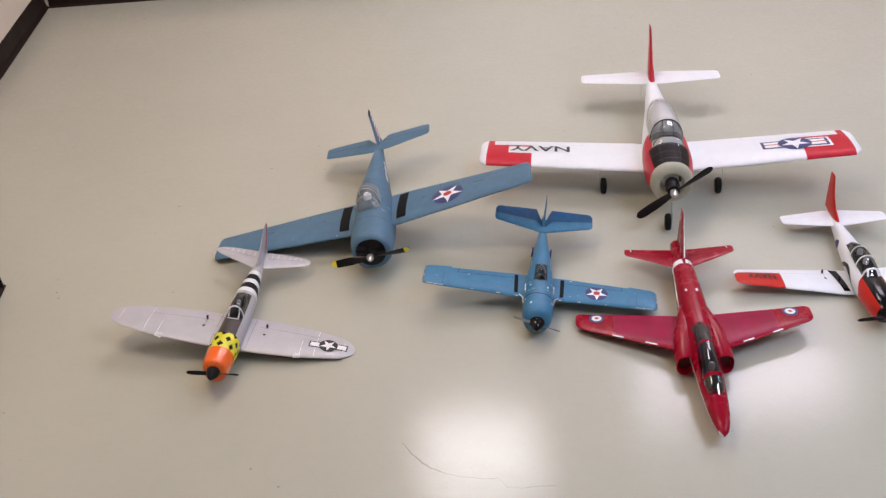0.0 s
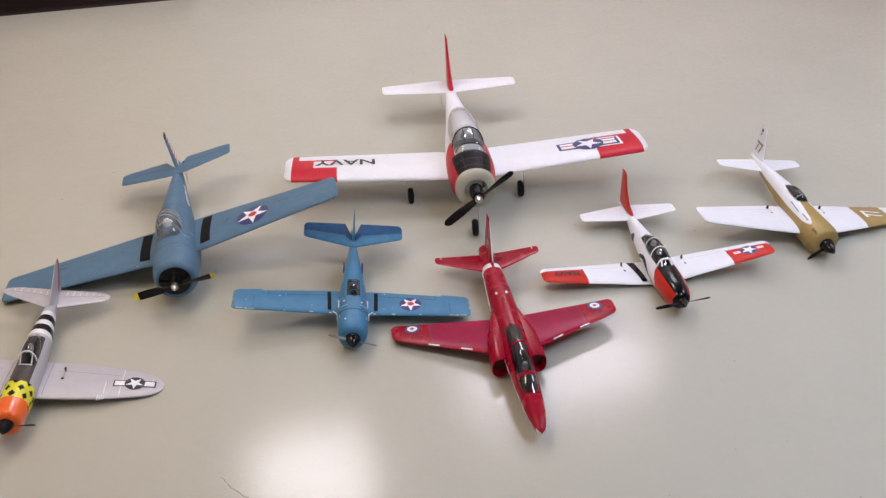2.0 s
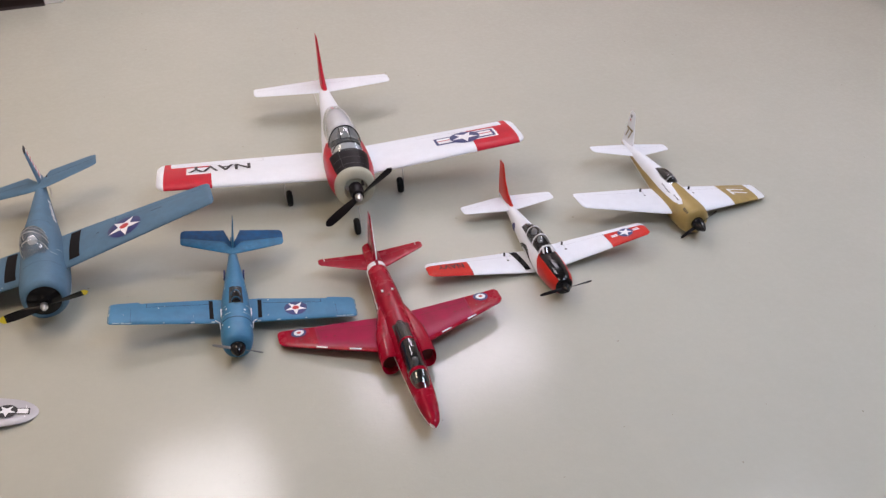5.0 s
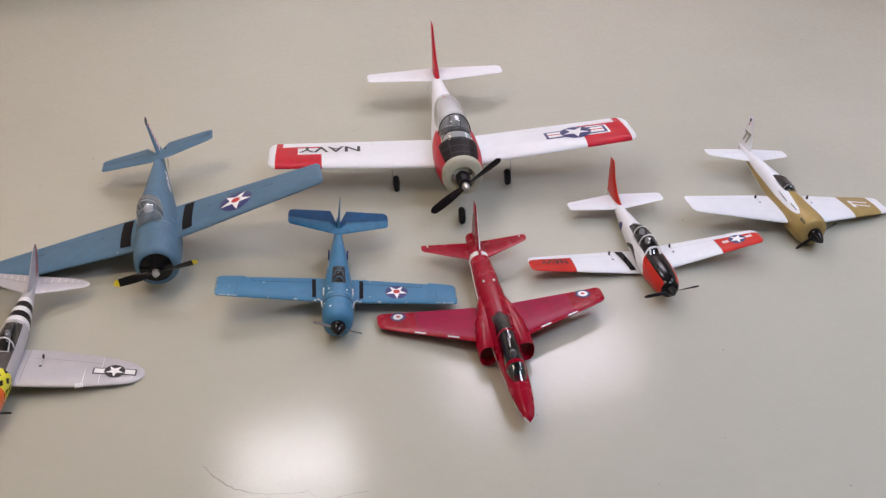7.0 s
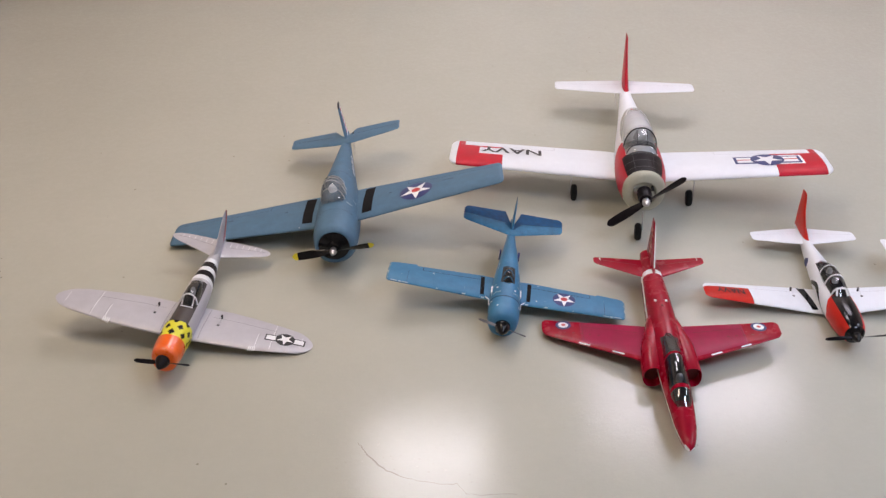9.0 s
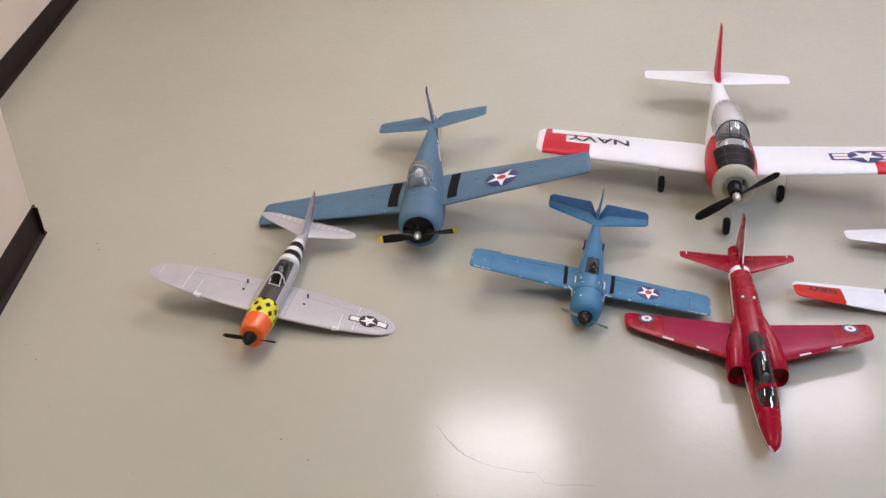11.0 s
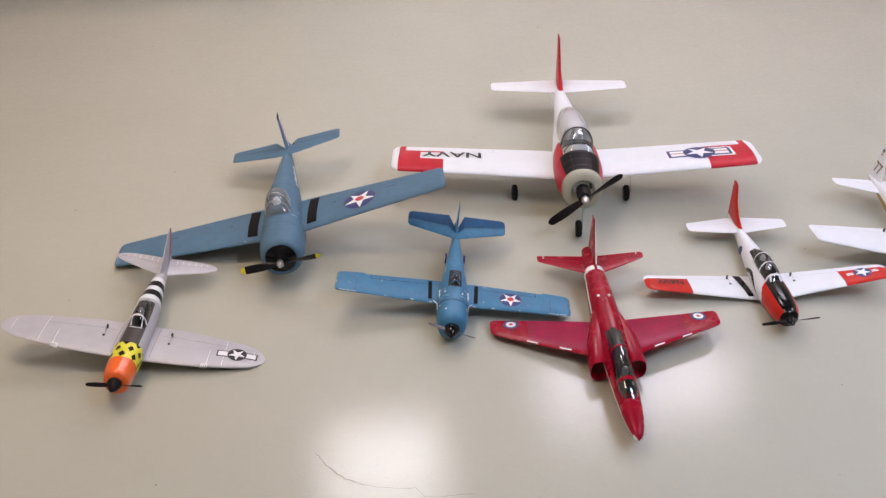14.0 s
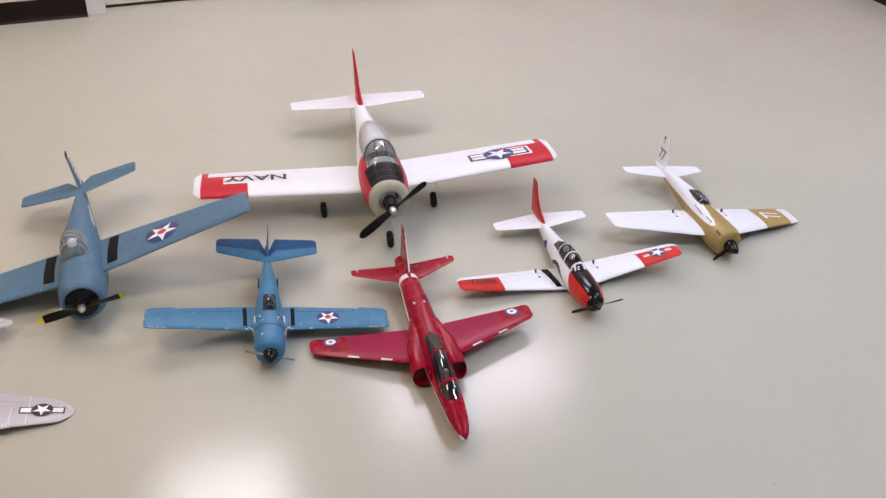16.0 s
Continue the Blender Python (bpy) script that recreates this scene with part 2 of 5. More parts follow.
# ---- building helpers ----
def part(name, bm, mats, parent, label="", smooth=True, angle=35.0):
    me = bpy.data.meshes.new(name)
    bmesh.ops.recalc_face_normals(bm, faces=bm.faces)
    if smooth:
        for f in bm.faces:
            f.smooth = True
    bm.to_mesh(me)
    bm.free()
    for m in mats if isinstance(mats, (list, tuple)) else [mats]:
        me.materials.append(m)
    if smooth:
        me.set_sharp_from_angle(angle=radians(angle))
    ob = new(name, me)
    ob.parent = parent
    if label:
        ob["label"] = label
    return ob


def thing(name, m, label, category, group=""):
    ob = new(name)
    ob.empty_display_size = 0.05
    ob.matrix_basis = m
    return tagged(ob, label, category, group)


def curve_rows(rows, fine):
    """Smooth rows of numbers along their first column (cubic, flat at no point but the ends)."""
    a = np.array(rows, float)
    x = a[:, 0]
    if x[0] > x[-1]:
        a, x = a[::-1], x[::-1]
    d = np.diff(a, axis=0) / np.diff(x)[:, None]
    m = np.vstack([d[:1], (d[1:] + d[:-1]) / 2, d[-1:]])
    m[1:-1][(d[1:] * d[:-1]) <= 0] = 0
    xs = np.unique(np.round(np.concatenate([x, np.array(fine)]), 5))
    xs = xs[(xs >= x[0]) & (xs <= x[-1])]
    i = np.clip(np.searchsorted(x, xs, side="right") - 1, 0, len(x) - 2)
    h = (x[i + 1] - x[i])[:, None]
    t = ((xs - x[i])[:, None]) / h
    out = (2 * t**3 - 3 * t**2 + 1) * a[i] + (t**3 - 2 * t**2 + t) * h * m[i] + (-2 * t**3 + 3 * t**2) * a[i + 1] + (t**3 - t**2) * h * m[i + 1]
    out[:, 0] = xs
    return out[::-1]


def ring_points(row, n, power=2.2):
    x, zc, hw, ht, hb = row[:5]
    pts = []
    for k in range(n):
        a = 2 * math.pi * k / n
        c, s = math.cos(a), math.sin(a)
        y = hw * math.copysign(abs(c) ** (2 / power), c)
        z = (ht if s > 0 else hb) * math.copysign(abs(s) ** (2 / power), s)
        pts.append((x, y, zc + z))
    return pts


def loft(rings, paint_of=None, cap=True, bm=None):
    bm = bm or bmesh.new()
    made = [[bm.verts.new(p) for p in r] for r in rings]
    n = len(rings[0])
    for a, b in zip(made, made[1:]):
        for k in range(n):
            f = bm.faces.new((a[k], a[(k + 1) % n], b[(k + 1) % n], b[k]))
            if paint_of:
                c = f.calc_center_median()
                f.material_index = paint_of(c.x, 360 * (k + 0.5) / n, c.y, c.z)
    if cap:
        for r in (made[0], made[-1]):
            f = bm.faces.new(r)
            if paint_of:
                c = f.calc_center_median()
                f.material_index = paint_of(c.x, 0, c.y, c.z)
    return bm


def body(stations, paint_of=None, step=0.006, n=56, power=2.2, cap=True, stops=()):
    lo, hi = min(s[0] for s in stations), max(s[0] for s in stations)
    fine = list(np.arange(lo, hi, step)) + list(stops)
    return loft([ring_points(r, n, power) for r in curve_rows(stations, fine)], paint_of, cap)


def foil(c, thick):
    """Half heights of a wing section at the chord share c."""
    y = 5 * thick * (0.2969 * math.sqrt(max(c, 0)) - 0.126 * c - 0.3516 * c**2 + 0.2843 * c**3 - 0.1015 * c**4)
    return y * 1.25 + 0.0006, -y * 0.75 - 0.0006


class Panel:
    """A wing, tailplane or fin: rows of span, leading edge, trailing edge, height; a rounded tip."""

    def __init__(self, rows, thick, tip, axis="wing", side=1, tip_keep=0.35):
        self.rows, self.thick, self.tip, self.axis, self.side, self.keep = np.array(rows, float), thick, tip, axis, side, tip_keep
        self.end = self.rows[-1, 0]

    def at(self, s):
        le, te, z = (np.interp(s, self.rows[:, 0], self.rows[:, k]) for k in (1, 2, 3))
        k = 1.0
        if s > self.end - self.tip:
            k = math.sqrt(max(0.0, 1 - ((s - self.end + self.tip) / self.tip) ** 2))
        mid, share = (le + te) / 2, self.keep + (1 - self.keep) * k
        return mid + (le - mid) * share, mid + (te - mid) * share, z, self.thick * max(k, 0.05)

    def top(self, x, s):
        le, te, z, th = self.at(s)
        c = min(max((le - x) / (le - te), 0), 1)
        return z + foil(c, th)[0] * (le - te) if self.axis == "wing" else foil(c, th)[0] * (le - te)

    def place(self, x, s, h):
        return (x, self.side * s, h) if self.axis == "wing" else (x, self.side * h, s)

    def mesh(self, paint_of=None, stops=(), n=22, step=0.015):
        s0 = self.rows[0, 0]
        spans = list(np.arange(s0, self.end - self.tip, step)) + list(self.rows[:, 0]) + list(stops)
        spans += [self.end - self.tip * (1 - math.sin(a)) for a in np.linspace(0, math.pi / 2, 9)]
        spans = sorted({round(float(s), 5) for s in spans if s0 <= s <= self.end})
        cs = [(1 - math.cos(math.pi * k / n)) / 2 for k in range(n + 1)]
        rings, keys = [], []
        for s in spans:
            le, te, z, th = self.at(s)
            base = z if self.axis == "wing" else 0.0
            ch = le - te
            up = [self.place(le - c * ch, s, base + foil(c, th)[0] * ch) for c in cs]
            dn = [self.place(le - c * ch, s, base + foil(c, th)[1] * ch) for c in reversed(cs)]
            rings.append(up + dn)
        bm = bmesh.new()
        made = [[bm.verts.new(p) for p in r] for r in rings]
        m = len(rings[0])
        mids = [(a + b) / 2 for a, b in zip(cs, cs[1:])]
        share = mids + [1.0] + mids[::-1] + [0.0]
        for i, (a, b) in enumerate(zip(made, made[1:])):
            for k in range(m):
                f = bm.faces.new((a[k], a[(k + 1) % m], b[(k + 1) % m], b[k]))
                if paint_of:
                    f.material_index = paint_of((spans[i] + spans[i + 1]) / 2, share[k], k <= n)
        bm.faces.new(made[0])
        f = bm.faces.new(made[-1])
        if paint_of:
            f.material_index = paint_of(self.end, 0.5, True)
        return bm


def circle(cx, cy, r, n=28):
    return [(cx + r * math.cos(2 * math.pi * k / n), cy + r * math.sin(2 * math.pi * k / n)) for k in range(n)]


def star(cx, cy, r, turn=0.0):
    return [(cx + (r if k % 2 == 0 else 0.39 * r) * math.cos(math.pi * k / 5 + turn), cy + (r if k % 2 == 0 else 0.39 * r) * math.sin(math.pi * k / 5 + turn)) for k in range(10)]


def box2(x0, x1, y0, y1):
    return [(x0, y0), (x1, y0), (x1, y1), (x0, y1)]


def stroke(points, width):
    """The outline of a line of that width through the points."""
    a, b = [], []
    for k, p in enumerate(points):
        q, r = points[max(0, k - 1)], points[min(len(points) - 1, k + 1)]
        d = Vector((r[0] - q[0], r[1] - q[1])).normalized()
        a.append((p[0] - d.y * width / 2, p[1] + d.x * width / 2))
        b.append((p[0] + d.y * width / 2, p[1] - d.x * width / 2))
    return a + b[::-1]


def decal(name, shapes, panel, parent, label="", fine=0.008):
    """Flat shapes (outline in x, span; material; layer) laid on a panel's upper face."""
    bm, mats = bmesh.new(), []
    for outline, mat, layer in shapes:
        sub = bmesh.new()
        if isinstance(outline, list):
            sub.faces.new([sub.verts.new((x, s, 0)) for x, s in outline])
        else:
            sub.from_mesh(outline)
        bmesh.ops.triangulate(sub, faces=sub.faces)
        for _ in range(5):
            long = [e for e in sub.edges if e.calc_length() > fine]
            if not long:
                break
            bmesh.ops.subdivide_edges(sub, edges=long, cuts=1)
            bmesh.ops.triangulate(sub, faces=[f for f in sub.faces if len(f.verts) > 3])
        if mat not in mats:
            mats.append(mat)
        index = {}
        for v in sub.verts:
            h = panel.top(v.co.x, v.co.y) + 0.0006 + 0.0004 * layer
            index[v] = bm.verts.new(panel.place(v.co.x, v.co.y, h))
        for f in sub.faces:
            g = bm.faces.new([index[v] for v in f.verts])
            g.material_index = mats.index(mat)
        sub.free()
    return part(name, bm, mats, parent, label, smooth=False)


def letters(text, x, s0, s1, height, out=1.0):
    """A flat mesh of the letters on a panel: read towards the tip (out=1) or the root, their tops forward."""
    cu = bpy.data.curves.new("lettering", "FONT")
    cu.body = text
    cu.offset = 0.018
    ob = bpy.data.objects.new("lettering", cu)
    scene.collection.objects.link(ob)
    me = bpy.data.meshes.new_from_object(ob.evaluated_get(bpy.context.evaluated_depsgraph_get()))
    bpy.data.objects.remove(ob)
    xs = [v.co.x for v in me.vertices]
    ys = [v.co.y for v in me.vertices]
    for v in me.vertices:
        a, b = (v.co.x - min(xs)) / (max(xs) - min(xs)), (v.co.y - min(ys)) / (max(ys) - min(ys))
        v.co = (x - height / 2 + b * height, s0 + a * (s1 - s0), 0)
    return me


def tube(points, r, n=8, bm=None):
    bm = bm or bmesh.new()
    rings = []
    for k, p in enumerate(points):
        p = Vector(p)
        d = (Vector(points[min(k + 1, len(points) - 1)]) - Vector(points[max(k - 1, 0)])).normalized()
        u = d.cross(Vector((0, 0, 1)) if abs(d.z) < 0.9 else Vector((1, 0, 0))).normalized()
        w = d.cross(u)
        rad = r[k] if isinstance(r, (list, tuple)) else r
        rings.append([bm.verts.new(p + rad * (u * math.cos(2 * math.pi * j / n) + w * math.sin(2 * math.pi * j / n))) for j in range(n)])
    for a, b in zip(rings, rings[1:]):
        for j in range(n):
            bm.faces.new((a[j], a[(j + 1) % n], b[(j + 1) % n], b[j]))
    bm.faces.new(rings[0]), bm.faces.new(rings[-1])
    return bm


def turned(profile, n=28, axis="x", at=(0, 0, 0)):
    """A body turned round an axis: rows of (along, radius)."""
    bm = bmesh.new()
    rings = []
    for a, r in profile:
        ring = []
        for k in range(n):
            c, s = r * math.cos(2 * math.pi * k / n), r * math.sin(2 * math.pi * k / n)
            p = (a, c, s) if axis == "x" else (c, a, s) if axis == "y" else (c, s, a)
            ring.append(bm.verts.new(Vector(at) + Vector(p)))
        rings.append(ring)
    for a, b in zip(rings, rings[1:]):
        for k in range(n):
            bm.faces.new((a[k], a[(k + 1) % n], b[(k + 1) % n], b[k]))
    bm.faces.new(rings[0]), bm.faces.new(rings[-1])
    return bm


def slab(x0, x1, y0, y1, z0, z1, bevel=0.0):
    bm = bmesh.new()
    bmesh.ops.create_cube(bm, size=1)
    bmesh.ops.scale(bm, vec=(x1 - x0, y1 - y0, z1 - z0), verts=bm.verts)
    bmesh.ops.translate(bm, vec=((x0 + x1) / 2, (y0 + y1) / 2, (z0 + z1) / 2), verts=bm.verts)
    if bevel:
        bmesh.ops.bevel(bm, geom=bm.edges[:], offset=bevel, segments=2, affect="EDGES")
    return bm


def blade(parent, x, length, turn, width, mats, tip_from=2.0):
    """One twisted propeller blade; turn: degrees round the shaft, from the left wing up."""
    bm = bmesh.new()
    rings, n = [], 10
    shares = np.linspace(0.06, 1, 16)
    for q in shares:
        w = width * (0.35 + 0.65 * math.sin(math.pi * min(1, 0.12 + q * 0.62))) * (1 if q < 0.9 else math.sqrt(max(0.02, 1 - ((q - 0.9) / 0.105) ** 2)))
        th = width * 0.16 * (1.1 - 0.8 * q)
        tw = radians(55 - 42 * q)
        ring = []
        for k in range(n):
            a = 2 * math.pi * k / n
            u, v = w / 2 * math.cos(a), th / 2 * math.sin(a)
            p = Vector((u * math.sin(tw) + v * math.cos(tw), length * q, u * math.cos(tw) - v * math.sin(tw)))
            ring.append(bm.verts.new(Matrix.Rotation(radians(turn), 3, "X") @ p + Vector((x, 0, 0))))
        rings.append(ring)
    for i, (a, b) in enumerate(zip(rings, rings[1:])):
        for k in range(n):
            f = bm.faces.new((a[k], a[(k + 1) % n], b[(k + 1) % n], b[k]))
            f.material_index = 1 if shares[i] > tip_from else 0
    bm.faces.new(rings[0])
    bm.faces.new(rings[-1]).material_index = 1 if tip_from < 1 else 0
    return part("propeller_blade", bm, mats, parent)


def linkage(parent, x, y, h, length=0.022):
    """A servo arm and a control horn with the rod between them, on a wing."""
    bm = slab(x - 0.0035, x + 0.003, y - 0.002, y + 0.002, h - 0.001, h + 0.010, 0.0008)
    ob = part("control_horn", bm, BLACK, parent, "small black control horn")
    part("servo_arm", slab(x + length - 0.004, x + length + 0.003, y - 0.003, y + 0.003, h - 0.001, h + 0.004, 0.0008), BLACK, parent)
    part("push_rod", tube([(x, y, h + 0.007), (x + length, y, h + 0.0035)], 0.0006, 6), METAL, parent)
    return ob


def attitude(x, y, z, heading, nose_up, left_up, size=1.0):
    return Matrix.Translation((x, y, z)) @ Matrix.Rotation(radians(heading), 4, "Z") @ Matrix.Rotation(radians(-nose_up), 4, "Y") @ Matrix.Rotation(radians(left_up), 4, "X") @ Matrix.Scale(size, 4)


def settle(ob):
    """Lets a model down, or lifts it, until it touches the floor."""
    low = min((ob.matrix_basis @ v.co).z for p in ob.children_recursive if p.type == "MESH" for v in p.data.vertices)
    ob.matrix_basis = Matrix.Translation((0, 0, 0.0005 - low)) @ ob.matrix_basis


def bar_star(x, s, r, outline=NAVY_BLUE, half=None, bar=0.5, red_line=False, disc=NAVY_BLUE):
    """The round star insignia with its side bars."""
    half = half or 2 * r
    shapes = [(box2(x - bar * r, x + bar * r, s - half, s + half), outline, 0), (box2(x - bar * r * 0.72, x + bar * r * 0.72, s - half + bar * r * 0.28, s + half - bar * r * 0.28), DECAL_WHITE, 1)]
    if red_line:
        shapes.append((box2(x - bar * r * 0.11, x + bar * r * 0.11, s - half + bar * r * 0.28, s + half - bar * r * 0.28), DECAL_RED, 2))
    return shapes + [(circle(x, s, r), disc, 3), (star(x, s, r * 0.93), DECAL_WHITE, 4)]


def groove(panel, c, s0, s1, width=0.0012, steps=8):
    """A line along the span at the chord share c."""
    pts = []
    for k in range(steps + 1):
        s = s0 + (s1 - s0) * k / steps
        le, te, _, _ = panel.at(s)
        pts.append((le - c * (le - te), s))
    return stroke(pts, width)


def rib_line(panel, s, c0=0.03, c1=0.95, width=0.0012):
    le, te, _, _ = panel.at(s)
    return stroke([(le - c * (le - te), s) for c in np.linspace(c0, c1, 8)], width)


def lines(name, shapes, panel, parent):
    """Panel lines, each a part of its own."""
    return [decal(name, [s], panel, parent) for s in shapes]



def patch(stations, x0, x1, a0, a1, lift=0.0007, power=2.2, nx=6, na=5):
    """A thin mark that follows a body's skin, between two stations and two angles round it."""
    rows = curve_rows(stations, np.linspace(x0, x1, nx + 1))
    rows = [r for r in rows if min(x0, x1) - 1e-6 <= r[0] <= max(x0, x1) + 1e-6]
    bm = bmesh.new()
    grid = []
    for r in rows:
        line = []
        for q in np.linspace(radians(a0), radians(a1), na + 1):
            c, s = math.cos(q), math.sin(q)
            y = (r[2] + lift) * math.copysign(abs(c) ** (2 / power), c)
            z = ((r[3] if s > 0 else r[4]) + lift) * math.copysign(abs(s) ** (2 / power), s)
            line.append(bm.verts.new((r[0], y, r[1] + z)))
        grid.append(line)
    for g, h in zip(grid, grid[1:]):
        for k in range(na):
            bm.faces.new((g[k], g[k + 1], h[k + 1], h[k]))
    return bm


# ---- the room ----
ROOM = Matrix.Translation((-1.905, 3.60, 0)) @ Matrix.Rotation(radians(11.4), 4, "Z")
ROOM_W, ROOM_D, ROOM_H = 5.40, 6.4, 2.50


def setting(name, bm, mat, label, m=ROOM, smooth=False):
    ob = part(name, bm, mat, None, "", smooth)
    ob.matrix_basis = m
    return tagged(ob, label, name.split("_")[0], kind="structure")


setting("floor", slab(-0.2, ROOM_W + 0.2, -ROOM_D, 0.3, -0.1, 0.0), FLOOR, "glossy beige painted concrete floor with scuffs", Matrix(ROOM))
setting("ceiling", slab(-0.2, ROOM_W + 0.2, -ROOM_D, 0.3, ROOM_H, ROOM_H + 0.1), CEILING, "plain painted ceiling, greyed to cut bounced light")
setting("wall_west", slab(-0.15, -0.014, -ROOM_D, 0.2, 0, ROOM_H), WALL, "cream painted plaster wall")
setting("wall_east", slab(ROOM_W, ROOM_W + 0.15, -ROOM_D, 0.2, 0, ROOM_H), WALL, "cream painted plaster wall")
setting("wall_south", slab(-0.014, ROOM_W, -ROOM_D, -ROOM_D + 0.15, 0, ROOM_H), WALL, "cream painted plaster wall")
DOOR_L, DOOR_R, DOOR_H, JAMB_W = 1.72, 2.60, 2.05, 0.08
setting("wall_north", slab(-0.014, DOOR_L - JAMB_W, 0, 0.16, 0, ROOM_H), WALL, "cream painted plaster wall")
setting("wall_north_east", slab(DOOR_R + JAMB_W, ROOM_W, 0, 0.16, 0, ROOM_H), WALL, "cream painted plaster wall")
setting("wall_north_lintel", slab(DOOR_L - JAMB_W, DOOR_R + JAMB_W, 0, 0.16, DOOR_H + JAMB_W, ROOM_H), WALL, "cream painted plaster wall above the door")
PILLAR_X, PILLAR_Y = 0.403, -2.19
setting("wall_pillar", slab(-0.014, PILLAR_X, -ROOM_D + 0.15, PILLAR_Y, 0, ROOM_H), WALL, "cream painted wall projection with sharp corner")


def skirting(p, q, name="baseboard", high=0.092):
    """Dark vinyl cove base from p to q; it lies to the left of that way."""
    p, q = Vector(p), Vector(q)
    d = (q - p).normalized()
    out = Vector((-d.y, d.x))
    section = [(0, high), (0.0035, high - 0.001), (0.004, 0.02), (0.007, 0.009), (0.014, 0.003), (0.017, 0.0), (0, 0)]
    bm = bmesh.new()
    rings = [[bm.verts.new((e.x + out.x * o, e.y + out.y * o, z)) for o, z in section] for e in (p, q)]
    n = len(section)
    for k in range(n):
        bm.faces.new((rings[0][k], rings[0][(k + 1) % n], rings[1][(k + 1) % n], rings[1][k]))
    bm.faces.new(rings[0]), bm.faces.new(rings[1])
    ob = setting(name, bm, VINYL, "dark brown vinyl cove baseboard along the wall")
    return ob


skirting((-0.014, 0), (-0.014, PILLAR_Y), "baseboard_west")
skirting((DOOR_L - JAMB_W, 0), (0.004, 0), "baseboard_north")
skirting((ROOM_W, 0), (DOOR_R + JAMB_W, 0), "baseboard_north_east")
skirting((ROOM_W, -ROOM_D), (ROOM_W, -0.018), "baseboard_east")
skirting((PILLAR_X, PILLAR_Y + 0.016), (PILLAR_X, -ROOM_D + 0.2), "baseboard_pillar")
skirting((0.004, PILLAR_Y), (PILLAR_X + 0.016, PILLAR_Y), "baseboard_pillar_end")

door = tagged(new("door_1"), "cream painted door shut in a pale frame", "door", kind="structure")
door.matrix_basis = ROOM
part("door_leaf", slab(DOOR_L + 0.004, DOOR_R - 0.004, 0.075, 0.12, 0.014, DOOR_H - 0.004, 0.002), DOOR, door)
part("door_jamb", slab(DOOR_L - JAMB_W, DOOR_L, 0.0, 0.16, 0, DOOR_H + JAMB_W, 0.003), JAMB, door, "pale grey door jamb")
part("door_jamb", slab(DOOR_R, DOOR_R + JAMB_W, 0.0, 0.16, 0, DOOR_H + JAMB_W, 0.003), JAMB, door, "pale grey door jamb")
part("door_head", slab(DOOR_L, DOOR_R, 0.0, 0.16, DOOR_H, DOOR_H + JAMB_W, 0.003), JAMB, door, "pale grey door head")
# Dark strip fills the gap under the leaf, where only shadow lies.
part("door_sweep", slab(DOOR_L + 0.004, DOOR_R - 0.004, 0.08, 0.15, 0.0, 0.014), SHADOW_GAP, door, "dark strip for the shaded gap under the door")
handle = part("door_handle", turned([(0.075, 0.004), (0.06, 0.009), (0.04, 0.024), (0.022, 0.026), (0.012, 0.02)], axis="y", at=(DOOR_R - 0.07, 0, 1.0)), METAL, door, "round steel knob")


def ceiling_light(x, y, w, d, power, colour):
    """A recessed fluorescent panel in the ceiling, inferred or added as fill, at world x, y."""
    ob = thing("ceiling_light", Matrix.Translation((x, y, ROOM_H)) @ Matrix.Rotation(radians(11.4), 4, "Z"), "white framed fluorescent light panel in the ceiling, inferred or added fill", "ceiling light", "ceiling lights")
    bm = bmesh.new()
    for x0, x1, y0, y1 in ((-w / 2 - 0.03, w / 2 + 0.03, -d / 2 - 0.03, -d / 2), (-w / 2 - 0.03, w / 2 + 0.03, d / 2, d / 2 + 0.03), (-w / 2 - 0.03, -w / 2, -d / 2, d / 2), (w / 2, w / 2 + 0.03, -d / 2, d / 2)):
        sub = slab(x0, x1, y0, y1, -0.025, -0.001)
        me = bpy.data.meshes.new("rim")
        sub.to_mesh(me)
        sub.free()
        bm.from_mesh(me)
    part("frame", bm, JAMB, ob, smooth=False)
    part("diffuser", slab(-w / 2, w / 2, -d / 2, d / 2, -0.014, -0.004), glow("diffuser glow", colour, power), ob, "glowing white diffuser", smooth=False)
    return ob


ceiling_light(0.09, 3.20, 0.64, 0.62, PANEL_POWER * 1.56, (1.05, 0.98, 1.03))
ceiling_light(1.62, 3.93, 1.22, 0.58, PANEL_POWER * 0.98, (1.06, 0.96, 1.12))
ceiling_light(1.75, 0.60, 0.62, 0.62, ROOM_POWER * 1.58, (0.88, 0.98, 1.28))
# Two added fill panels out of view: cool on the right, warm on the left.
ceiling_light(2.95, 2.05, 0.62, 0.62, ROOM_POWER * 1.12, (0.94, 0.98, 1.19))
ceiling_light(-0.50, 1.35, 0.62, 0.62, ROOM_POWER * 1.08, (1.19, 0.955, 0.76))


# a crack in the paint, and small scuffs and crumbs
CRACK_LINE = [(0.15, 1.015), (0.170, 0.994), (0.194, 0.977), (0.249, 0.959), (0.309, 0.954), (0.345, 0.960), (0.364, 0.937), (0.393, 0.936), (0.44, 0.945), (0.475, 0.945)]
rng = random.Random(4)
jag = []
CRACK_LINE = [(0.128, 1.056), (0.138, 1.042)] + [(x + 0.004, y + 0.009) for x, y in CRACK_LINE[1:]]
for (x0, y0), (x1, y1) in zip(CRACK_LINE, CRACK_LINE[1:]):
    jag += [(x0 + (x1 - x0) * q + rng.uniform(-0.002, 0.002), y0 + (y1 - y0) * q + rng.uniform(-0.002, 0.002)) for q in (0, 0.25, 0.5, 0.75)]
